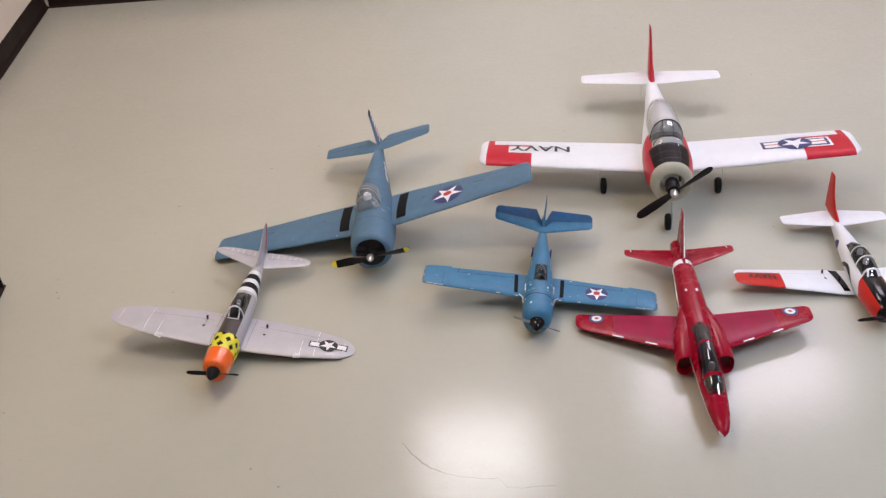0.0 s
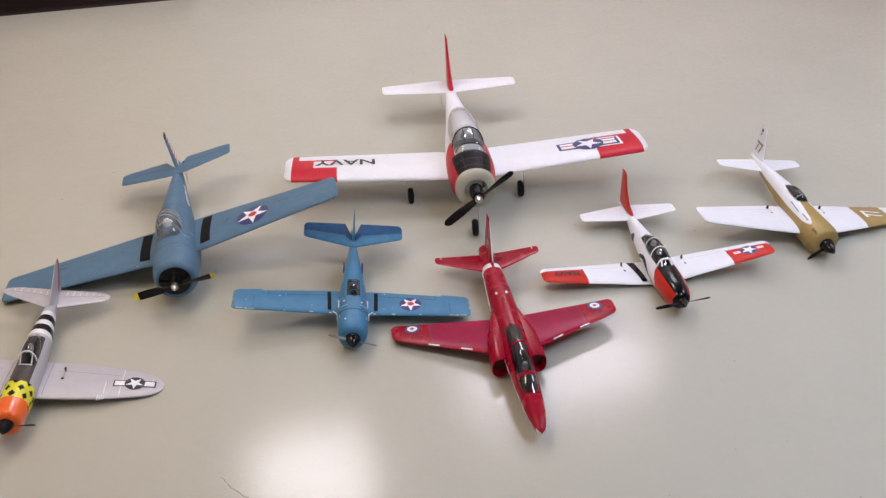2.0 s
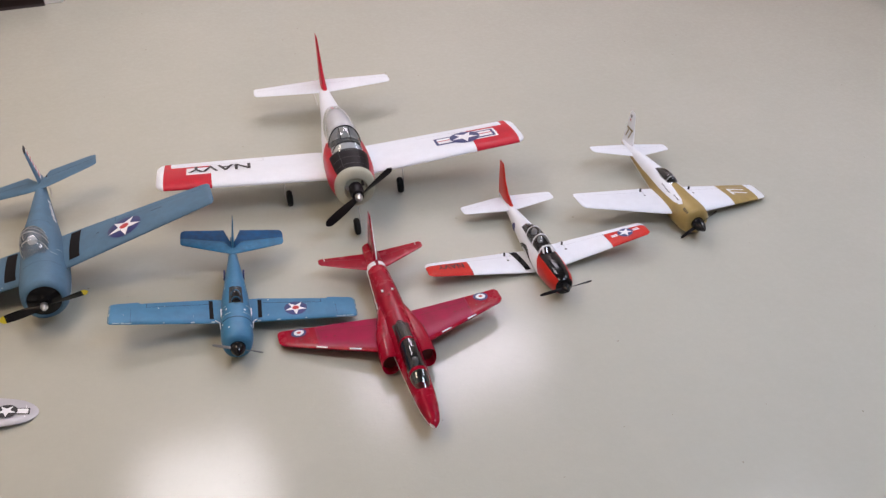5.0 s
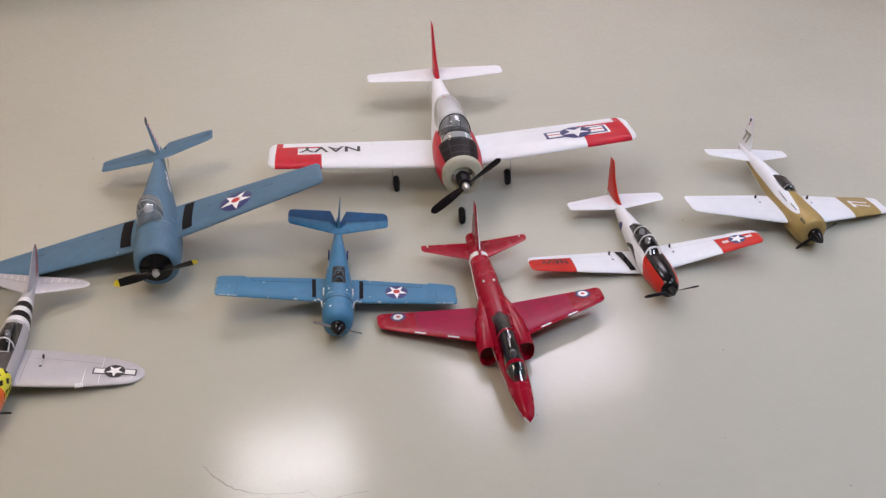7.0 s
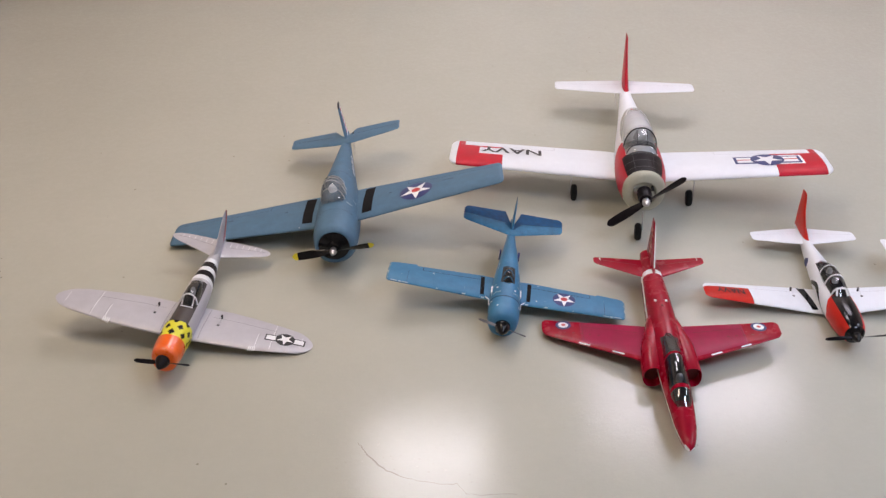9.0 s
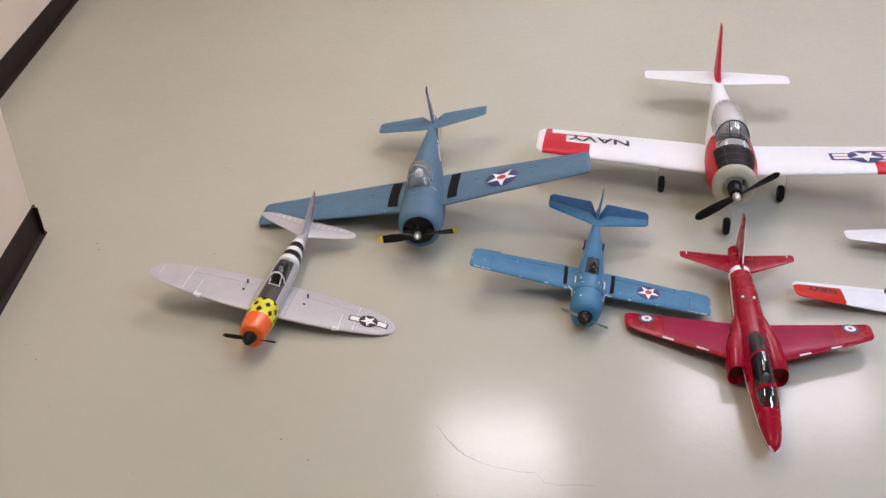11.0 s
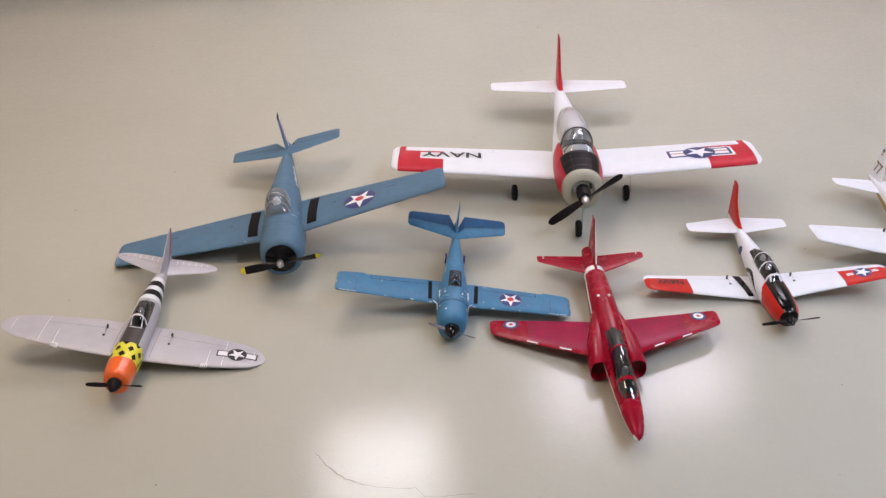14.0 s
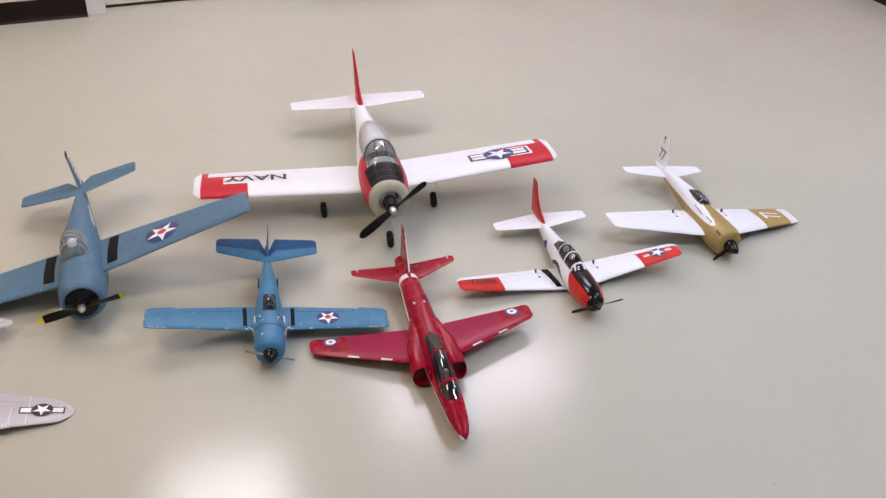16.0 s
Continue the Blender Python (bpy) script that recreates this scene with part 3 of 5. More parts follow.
bm = bmesh.new()
for k, (p, q) in enumerate(zip(jag, jag[1:])):
    w = 0.0022 * math.exp(-((k - 9) / 4) ** 2) + 0.0013 * (1 - 0.35 * k / len(jag)) + rng.uniform(-0.0004, 0.0005)
    bm.faces.new([bm.verts.new((x, y, 0.0008)) for x, y in stroke([p, q], w)])
bmesh.ops.remove_doubles(bm, verts=bm.verts, dist=0.0003)
tagged(part("floor_crack", bm, CRACK_EDGE, None, smooth=False), "thin dark crack in the painted floor", "crack", kind="structure")
bm = bmesh.new()
for x, y, r in [(1.353, 1.318, 0.003), (1.473, 0.885, 0.0035), (0.66, 2.95, 0.004), (-0.6, 3.4, 0.004), (1.38, 1.05, 0.002), (2.05, 2.9, 0.004)] + [(rng.uniform(-1.2, 2.2), rng.uniform(0.8, 3.6), rng.uniform(0.0008, 0.0022)) for _ in range(60)]:
    n = 6
    bm.faces.new([bm.verts.new((x + r * rng.uniform(0.5, 1.3) * math.cos(6.283 * k / n), y + r * rng.uniform(0.4, 1.0) * math.sin(6.283 * k / n), 0.0007)) for k in range(n)])
tagged(part("floor_specks", bm, CRACK_EDGE, None, smooth=False), "tiny dark specks and crumbs on the floor", "specks", kind="stuff")


# places where the glossy coat has come off
def flake(bm, x, y, long, wide, turn, z):
    n = 9
    pts = []
    for k in range(n):
        a, q = 2 * math.pi * k / n, rng.uniform(0.55, 1.25)
        u, v = long * q * math.cos(a), wide * q * math.sin(a)
        pts.append(bm.verts.new((x + u * math.cos(turn) - v * math.sin(turn), y + u * math.sin(turn) + v * math.cos(turn), z)))
    bm.faces.new(pts)


bm = bmesh.new()
for cx, cy, n, spread in ((0.20, 1.03, 26, 0.10), (0.42, 1.02, 24, 0.08), (0.10, 1.01, 12, 0.05), (0.30, 0.97, 20, 0.12), (0.60, 1.16, 10, 0.14), (1.0, 1.3, 14, 0.16), (0.75, 1.25, 10, 0.12), (0.02, 1.06, 6, 0.05)):
    for _ in range(n):
        r = rng.uniform(0.0007, 0.0026)
        flake(bm, cx + rng.gauss(0, spread * 0.6), cy + rng.gauss(0, spread * 0.35), r * rng.uniform(1.0, 1.7), r, rng.uniform(-0.6, 0.6), 0.0006 + rng.uniform(0, 0.0002))
tagged(part("floor_chips", bm, CHIP, None, smooth=False), "small dull chips in the glossy floor coat", "paint chips", kind="stuff")
bm = bmesh.new()
for line in ([(0.215, 0.993), (0.25, 0.989), (0.28, 0.985), (0.31, 0.990), (0.335, 0.998), (0.36, 0.997), (0.385, 1.002)], [(0.20, 1.052), (0.25, 1.056), (0.30, 1.060), (0.345, 1.067)], [(0.05, 1.03), (0.035, 1.06), (0.04, 1.09)]):
    fine = []
    for (x0, y0), (x1, y1) in zip(line, line[1:]):
        fine += [(x0 + (x1 - x0) * q + rng.uniform(-0.002, 0.002), y0 + (y1 - y0) * q + rng.uniform(-0.002, 0.002)) for q in (0, 0.25, 0.5, 0.75)]
    for p, q in zip(fine, fine[1:]):
        if rng.random() < 0.5:
            bm.faces.new([bm.verts.new((x, y, 0.0009)) for x, y in stroke([p, q], rng.uniform(0.0004, 0.0010))])
tagged(part("floor_hairline", bm, CHIP, None, smooth=False), "fine hairline cracks in the glossy floor coat", "crack", kind="structure")


# ---- model aircraft: nose forward along x, left wing along y, spinner tip at the origin ----
def both(make):
    return [make(side) for side in (1, -1)]


def big_trainer():
    ob = thing("model_airplane", attitude(0.7792, 1.8429, 0.05, -89.87, 6.45, 2.88, 1.0062), "large white and red foam trainer airplane standing on wheels", "model airplane", "model airplanes")

    def coat(x, a, y, z):
        if x > -0.198 and 40 < a < 140:
            return 2
        if -0.55 < x <= -0.198 and 50 < a < 130:
            return 4 if -0.278 < x < -0.236 else 3
        if x > -0.30 + 0.9 * max(0, 0.05 - z) and z > -0.036:
            return 1
        return 3 if -0.5 < x < -0.198 and 50 < a < 130 else 0

    stations = [(-0.086, 0, 0.0545, 0.0550, 0.0550), (-0.11, 0, 0.0595, 0.0605, 0.0635), (-0.15, 0.001, 0.0655, 0.067, 0.0725), (-0.2, 0.002, 0.069, 0.072, 0.075), (-0.3, 0.005, 0.066, 0.07, 0.072), (-0.42, 0.01, 0.055, 0.06, 0.06), (-0.55, 0.018, 0.040, 0.043, 0.045), (-0.70, 0.027, 0.026, 0.027, 0.03), (-0.82, 0.033, 0.015, 0.018, 0.02), (-0.915, 0.036, 0.005, 0.01, 0.01)]
    part("fuselage", body(stations, coat, stops=(-0.198,)), [WHITE, RED, BLACK, COCKPIT_PALE, COCKPIT_DARK], ob)
    for x in (-0.118, -0.150):
        part("panel_seam", patch(stations, x - 0.0008, x + 0.0008, 42, 138, nx=1, na=16), PANEL_SEAM, ob)
    for q in (68, 112):
        part("panel_seam", patch(stations, -0.197, -0.10, q - 0.5, q + 0.5, nx=10, na=1), PANEL_SEAM, ob)
    part("cowl", loft([ring_points(r, 56) for r in [(-0.097, 0, 0.0580, 0.0590, 0.0610), (-0.089, 0, 0.0572, 0.0580, 0.0585), (-0.084, 0, 0.0555, 0.0562, 0.0560), (-0.080, 0, 0.0520, 0.0525, 0.0520), (-0.077, 0, 0.0465, 0.0465, 0.0490), (-0.0745, 0, 0.038, 0.038, 0.0385), (-0.0745, 0, 0.0335, 0.0335, 0.0335), (-0.078, 0, 0.0305, 0.0305, 0.0305), (-0.0865, 0, 0.030, 0.030, 0.030)]]), COWL_GREY, ob, "pale cream grey engine cowl")
    part("firewall", turned([(-0.0855, 0.0325), (-0.0825, 0.0325), (-0.0815, 0.026)]), COWL_GREY, ob)
    part("motor", turned([(-0.092, 0.020), (-0.05, 0.020), (-0.045, 0.017), (-0.03, 0.0165), (-0.027, 0.012)]), BLACK, ob, "black motor in the cowl opening")
    for k in range(3):
        a = radians(40 + 120 * k)
        part("motor_mount", tube([(-0.088, 0.028 * math.cos(a), 0.028 * math.sin(a)), (-0.062, 0.026 * math.cos(a), 0.026 * math.sin(a))], 0.004, 8), METAL if k else DARK, ob)
    hub = part("propeller_hub", turned([(-0.03, 0.010), (-0.016, 0.011), (-0.012, 0.007), (-0.006, 0.006), (-0.001, 0.004), (0, 0.002)]), METAL, ob, "bare metal propeller nut")
    for turn in (37, 217):
        blade(ob, -0.022, 0.122, turn, 0.024, [BLACK])

    def skin(s, c, up):
        if s > 0.531:
            return 0
        return 1 if s > 0.512 or (s > 0.466 and c < 0.76) or (s > 0.395 and (c < 0.40 or 0.70 < c < 0.76)) else 0

    rows = [(0.04, -0.222, -0.430, -0.032), (0.08, -0.224, -0.432, -0.028), (0.5535, -0.236, -0.416, 0.004)]
    wings = {}
    for side in (1, -1):
        w = wings[side] = Panel(rows, 0.115, 0.028, side=side, tip_keep=0.5)
        p = part("wing", w.mesh(skin, stops=(0.395, 0.466, 0.512, 0.531), n=40), [WHITE, RED], ob)
        lines("aileron_line", [(groove(w, 0.80, 0.24, 0.53), WHITE_LINE, 0), (rib_line(w, 0.24, 0.8, 0.99), WHITE_LINE, 0)], w, p)
    left, right = wings[1], wings[-1]
    decal("insignia", [(box2(-0.358, -0.286, 0.40, 0.479), DECAL_WHITE, -0.6)] + bar_star(-0.322, 0.378, 0.047, half=0.094, bar=0.62, red_line=True), left, ob, "blue and white star with bars")
    decal("lettering", [(letters("NAVY", -0.344, 0.280, 0.462, 0.052), INK, 2)], right, ob, "black letters on the wing")
    tail = [(0.0, -0.772, -0.905, 0.043), (0.04, -0.775, -0.902, 0.043), (0.2355, -0.806, -0.885, 0.043)]
    for side in (1, -1):
        t = Panel(tail, 0.075, 0.012, side=side, tip_keep=0.5)
        p = part("tailplane", t.mesh(), WHITE, ob)
        lines("elevator_line", [(groove(t, 0.58, 0.02, 0.228), WHITE_LINE, 0)], t, p)
    fin = Panel([(0.03, -0.72, -0.93, 0), (0.055, -0.765, -0.928, 0), (0.10, -0.805, -0.925, 0), (0.214, -0.862, -0.912, 0)], 0.115, 0.012, axis="fin", tip_keep=0.6)
    part("fin", fin.mesh(), RED, ob, "red fin and rudder")
    glass = [(-0.186, 0.050, 0.041, 0.022, 0.004), (-0.215, 0.052, 0.044, 0.048, 0.004), (-0.26, 0.052, 0.047, 0.066, 0.004), (-0.32, 0.05, 0.048, 0.072, 0.004), (-0.41, 0.045, 0.046, 0.069, 0.004), (-0.48, 0.046, 0.038, 0.052, 0.004), (-0.54, 0.047, 0.025, 0.031, 0.004), (-0.58, 0.047, 0.010, 0.012, 0.004)]
    part("canopy", body(glass, lambda x, a, y, z: 1 if x < -0.270 else 0, stops=(-0.270,)), [CLEAR, FROSTED], ob, "clear canopy, grey towards the tail")
    rows_c = curve_rows(glass, np.arange(-0.31, -0.2, 0.005))
    for x, rad in ((-0.201, 0.0010), (-0.258, 0.0014)):
        r = rows_c[np.argmin(abs(rows_c[:, 0] - x))]
        pts = [(r[0], 1.01 * p[1], r[1] + 1.015 * (p[2] - r[1])) for p in ring_points(r, 40)[:21]]
        part("canopy_frame", tube(pts, rad, 6), BLACK, ob)
    for y in (-0.014, 0.014):
        pts = []
        for r in rows_c:
            if -0.260 < r[0] < -0.203:
                pts.append((r[0], y, r[1] + r[3] * math.sqrt(max(0.05, 1 - (y / r[2]) ** 2)) * 1.02))
        part("canopy_frame", tube(pts, 0.0010, 6), BLACK, ob)
    part("cockpit_headrest", turned([(0.050, 0.017), (0.078, 0.018), (0.092, 0.014), (0.101, 0.005)], axis="z", at=(-0.292, 0, 0)), METAL, ob, "shiny rounded knob in the cockpit")
    for x, y, z, top in ((-0.084, -0.006, -0.147, -0.06), (-0.270, -0.180, -0.1185, -0.04), (-0.284, 0.160, -0.1325, -0.04)):
        nose = x > -0.2
        r = 0.0245
        off = 0.012 if y > 0 else -0.012
        if nose:
            off = 0.011
        wheel = part("wheel", turned([(-0.0085, 0.014), (-0.008, 0.0205), (-0.004, r), (0.004, r), (0.008, 0.0205), (0.0085, 0.014)], axis="y", at=(x, y, z + r)), TYRE, ob, "small black foam wheel")
        part("wheel_hub", turned([(-0.0105, 0.003), (-0.009, 0.0115), (0.009, 0.0115), (0.0105, 0.003)], axis="y", at=(x, y, z + r), n=16), BLACK, wheel)
        part("gear_leg", tube([(x, y - off * 0.2, z + r), (x, y + off, z + r), (x, y + off, z + r + 0.012), (x + 0.004, y + off * 0.9, z + r + 0.03), (x, y + off * 0.8, top)], 0.0017, 8), METAL, ob, "bent steel wire leg")
    part("tail_rod", tube([(-0.76, -0.03, 0.005), (-0.80, -0.032, 0.025), (-0.86, -0.03, 0.028)], 0.0012, 6), METAL, ob)
    settle(ob)


def checks(x, a):
    u, v = (x + 0.084) / 0.0212, a / 24
    return (math.floor(u + v) % 2) and (math.floor(u - v) % 2)


def silver_fighter():
    ob = thing("model_airplane", attitude(-0.3324, 1.1517, 0.05, -89.02, 3.25, -9.11, 0.9875), "silver foam fighter with orange nose and checker band", "model airplane", "model airplanes")

    def coat(x, a, y, z):
        if x > -0.084:
            return 1
        if x > -0.137:
            return 3 if checks(x, a) else 2
        if x > -0.30 and 52 < a < 128:
            return 6 if -0.29 < x < -0.205 and 60 < a < 120 else 4
        if -0.348 < x < -0.326 or -0.388 < x < -0.366:
            return 3
        return 5 if -0.405 < x < -0.31 else 0

    stations = [(-0.030, 0, 0.020, 0.020, 0.026), (-0.034, 0, 0.0265, 0.027, 0.035), (-0.05, 0, 0.031, 0.031, 0.042), (-0.085, 0, 0.0335, 0.034, 0.047), (-0.14, 0, 0.034, 0.035, 0.048), (-0.2, 0, 0.033, 0.034, 0.045), (-0.3, 0.004, 0.03, 0.034, 0.036), (-0.38, 0.010, 0.021, 0.027, 0.026), (-0.45, 0.015, 0.012, 0.019, 0.016), (-0.525, 0.02, 0.004, 0.01, 0.008)]
    part("fuselage", body(stations, coat, step=0.0045, n=120, stops=(-0.084, -0.137, -0.3, -0.31, -0.326, -0.348, -0.366, -0.388, -0.405, *np.arange(-0.137, -0.084, 0.0018))), [SILVER, ORANGE, YELLOW, BLACK, DARK_OLIVE, WHITE, COCKPIT_DARK], ob)
    part("spinner", turned([(-0.032, 0.016), (-0.026, 0.0165), (-0.014, 0.012), (-0.004, 0.006), (0, 0.002)]), BLACK, ob, "black pointed spinner")
    for turn in (8, 188):
        blade(ob, -0.022, 0.064, turn, 0.0105, [BLACK])
    rows = [(0.02, -0.138, -0.270, -0.020), (0.10, -0.138, -0.268, -0.017), (0.16, -0.140, -0.260, -0.015), (0.21, -0.145, -0.251, -0.013), (0.25, -0.150, -0.242, -0.011), (0.28, -0.155, -0.233, -0.010), (0.313, -0.162, -0.222, -0.009)]
    for side in (1, -1):
        w = Panel(rows, 0.10, 0.042, side=side, tip_keep=0.05)
        p = part("wing", w.mesh(step=0.01), SILVER, ob)
        # Ribs drawn flat: a pale line for the lit edge, dark beside for shade.
        marks = [(groove(w, 0.72, 0.06, 0.215), SILVER_LINE, 0), (rib_line(w, 0.215, 0.05, 0.97, 0.0016), SILVER_RIB, 0), (rib_line(w, 0.2165, 0.05, 0.97, 0.0009), SILVER_LINE, 1), (rib_line(w, 0.1815, 0.05, 0.5, 0.0009), SILVER_LINE, 1), (rib_line(w, 0.180, 0.05, 0.5, 0.0016), SILVER_RIB, 0), (rib_line(w, 0.045, 0.05, 0.97, 0.0012), SILVER_LINE, 0), (rib_line(w, 0.285, 0.2, 0.8, 0.0010), SILVER_RIB, 0)]
        lines("panel_line", marks, w, p)
        for k in range(4):
            s = 0.168 + 0.0045 * k
            le, te, z, th = w.at(s)
            part("gun_barrel", tube([(le - 0.012, side * s, z + 0.004), (le + 0.007 - 0.001 * k, side * s, z + 0.003)], 0.0015, 8), SILVER_RIB, ob)
        linkage(ob, -0.235, side * 0.078, w.top(-0.235, 0.078), 0.032)
        if side == 1:
            decal("insignia", bar_star(-0.192, 0.245, 0.0235, outline=INK, half=0.049, bar=0.5, disc=INK), w, ob, "black and white star with bars")
    tail = [(0.0, -0.436, -0.520, 0.018), (0.04, -0.452, -0.522, 0.018), (0.09, -0.472, -0.522, 0.018), (0.1315, -0.490, -0.515, 0.018)]
    for side in (1, -1):
        t = Panel(tail, 0.075, 0.020, side=side, tip_keep=0.2)
        p = part("tailplane", t.mesh(), SILVER, ob)
        # The tail's ribs are pale flat lines too, their lit edges in colour.
        lines("panel_line", [(groove(t, 0.55, 0.015, 0.12), SILVER_LINE, 0)] + [(rib_line(t, 0.025 + 0.016 * k, 0.6, 0.9, 0.0012), SILVER_RIB, 0) for k in range(6)], t, p)
    fin = Panel([(0.015, -0.40, -0.535, 0), (0.04, -0.425, -0.536, 0), (0.08, -0.463, -0.536, 0), (0.118, -0.498, -0.527, 0)], 0.085, 0.015, axis="fin", tip_keep=0.3)
    part("fin", fin.mesh(lambda s, c, up: 1 if c > 0.62 else 0), [SILVER, PALE_RED], ob, "silver fin with faded red rudder")
    part("canopy", body([(-0.196, 0.026, 0.018, 0.006, 0.002), (-0.21, 0.026, 0.019, 0.026, 0.002), (-0.24, 0.026, 0.020, 0.033, 0.002), (-0.275, 0.028, 0.017, 0.025, 0.002), (-0.305, 0.032, 0.008, 0.006, 0.002)]), DARK_SMOKE, ob, "dark clear canopy")
    arch = [(-0.217, 0.0195 * math.cos(a), 0.026 + 0.0298 * math.sin(a)) for a in np.linspace(0, math.pi, 13)]
    part("windscreen_frame", tube(arch, 0.0022, 6), WHITE, ob, "white windscreen frame")
    for y in (-0.012, 0.012):
        part("windscreen_frame", tube([(-0.216, y, 0.050), (-0.199, y * 1.05, 0.034)], 0.0019, 6), WHITE, ob)
    part("windscreen_frame", tube([(-0.196, -0.015, 0.033), (-0.194, 0, 0.034), (-0.196, 0.015, 0.033)], 0.0014, 6), WHITE, ob)
    part("cockpit_headrest", turned([(0.03, 0.006), (0.045, 0.0075), (0.053, 0.005), (0.056, 0.002)], axis="z", at=(-0.245, 0, 0), n=14), WHITE, ob, "small white rounded dummy head shape")
    settle(ob)


def grey_blue_fighter():
    ob = thing("model_airplane", attitude(-0.0294, 1.5959, 0.05, -83.89, 4.00, 13.63, 0.9926), "large grey blue foam fighter leaning on one wing tip", "model airplane", "model airplanes")

    def coat(x, a, y, z):
        if -0.285 < x < -0.18 and 62 < a < 118:
            return 2
        return 1 if 212 < a < (334 if x > -0.22 else 328) and x < -0.085 else 0

    stations = [(-0.043, 0, 0.047, 0.047, 0.048), (-0.049, 0, 0.0515, 0.0515, 0.054), (-0.065, 0, 0.0550, 0.0550, 0.062), (-0.1, 0, 0.0578, 0.059, 0.072), (-0.2, 0, 0.0565, 0.067, 0.080), (-0.3, 0.005, 0.048, 0.072, 0.070), (-0.4, 0.015, 0.036, 0.055, 0.055), (-0.5, 0.025, 0.0235, 0.037, 0.040), (-0.57, 0.032, 0.0155, 0.024, 0.026), (-0.62, 0.037, 0.010, 0.017, 0.017), (-0.665, 0.04, 0.005, 0.010, 0.010)]
    part("fuselage", body(stations, coat, cap=True), [SEA_BLUE, WHITE, COCKPIT_BLUE], ob)
    part("cowl_lip", loft([ring_points(r, 48) for r in [(-0.048, 0, 0.0525, 0.0525, 0.0545), (-0.043, 0, 0.0500, 0.0500, 0.0515), (-0.0395, 0, 0.0465, 0.0465, 0.0475), (-0.0385, 0, 0.0430, 0.0430, 0.0435), (-0.0425, 0, 0.0405, 0.0405, 0.041)]]), SEA_BLUE, ob)
    part("engine_disc", turned([(-0.0432, 0.0412), (-0.0415, 0.0410), (-0.0400, 0.037), (-0.037, 0.026), (-0.035, 0.018), (-0.024, 0.016), (-0.022, 0.011)]), GLOSS_BLACK, ob, "glossy black engine disc in the cowl")
    part("propeller_hub", turned([(-0.024, 0.009), (-0.012, 0.0095), (-0.010, 0.0065), (-0.003, 0.0055), (0, 0.003)]), METAL, ob, "bare metal propeller nut")
    for turn in (-2, 178):
        blade(ob, -0.017, 0.108, turn, 0.022, [GLOSS_BLACK, TIP_YELLOW], tip_from=0.83)
    rows = [(0.03, -0.153, -0.334, 0.0), (0.075, -0.152, -0.332, 0.003), (0.46, -0.140, -0.258, 0.039), (0.467, -0.142, -0.254, 0.040)]
    for side in (1, -1):
        w = Panel(rows, 0.115, 0.012, side=side, tip_keep=0.7)
        p = part("wing", w.mesh(lambda s, c, up: 0 if up else 1), [SEA_BLUE, SEA_BLUE], ob)
        shapes = [(groove(w, 0.78, 0.20, 0.44), SEA_BLUE_LINE, 0), (rib_line(w, 0.20, 0.78, 0.98), SEA_BLUE_LINE, 0), (rib_line(w, 0.44, 0.78, 0.98), SEA_BLUE_LINE, 0), (groove(w, 0.60, 0.30, 0.33, 0.004, 2), SEA_BLUE_LINE, 1), (box2(-0.245, -0.239, 0.146, 0.154), SEA_BLUE_LINE, 1)]
        lines("panel_line", shapes, w, p)
        decal("wing_walk", [([(-0.168, 0.070), (-0.168, 0.098), (-0.318, 0.101), (-0.318, 0.073)], MATT_BLACK, 1)], w, ob, "black anti-slip strip")
        if side == 1:
            decal("insignia", [(circle(-0.211, 0.224, 0.046, 40), NAVY_BLUE, 1), (star(-0.211, 0.224, 0.046), DECAL_WHITE, 2), (circle(-0.211, 0.224, 0.0125, 20), DECAL_RED, 3)], w, ob, "blue disc with white star and red centre")
    tail = [(0.0, -0.553, -0.612, 0.054), (0.008, -0.554, -0.615, 0.054), (0.034, -0.558, -0.66, 0.054), (0.15, -0.582, -0.658, 0.056), (0.172, -0.590, -0.655, 0.056)]
    for side in (1, -1):
        t = Panel(tail, 0.08, 0.008, side=side, tip_keep=0.7)
        p = part("tailplane", t.mesh(), SEA_BLUE, ob)
        lines("elevator_line", [(groove(t, 0.5, 0.036, 0.165, 0.002), SEA_BLUE_LINE, 0)], t, p)
    fin = Panel([(0.03, -0.56, -0.672, 0), (0.06, -0.593, -0.672, 0), (0.158, -0.622, -0.660, 0)], 0.10, 0.010, axis="fin", tip_keep=0.5)
    part("fin", fin.mesh(lambda s, c, up: 3 if s > 0.146 else (0 if c < 0.45 else 1 + int(s / 0.0085) % 2), stops=[0.0085 * k for k in range(5, 19)]), [SEA_BLUE, DECAL_WHITE, DECAL_RED, INK], ob, "grey blue fin with red and white rudder stripes")
    part("canopy", body([(-0.166, 0.056, 0.028, 0.012, 0.003), (-0.185, 0.056, 0.032, 0.040, 0.003), (-0.215, 0.056, 0.034, 0.050, 0.003), (-0.255, 0.059, 0.030, 0.042, 0.003), (-0.295, 0.062, 0.017, 0.014, 0.003)], step=0.005), CLEAR, ob, "clear canopy")
    for x, w2, h in ((-0.187, 0.0325, 0.0415), (-0.216, 0.0345, 0.0505), (-0.238, 0.033, 0.048), (-0.262, 0.029, 0.040)):
        part("canopy_frame", tube([(x, w2 * math.cos(a), 0.056 + h * math.sin(a)) for a in np.linspace(0, math.pi, 15)], 0.0011, 6), FRAME_PALE, ob)
    part("cockpit_headrest", turned([(0.05, 0.010), (0.075, 0.012), (0.085, 0.008), (0.088, 0.003)], axis="z", at=(-0.225, 0, 0), n=14), COCKPIT_PALE, ob)
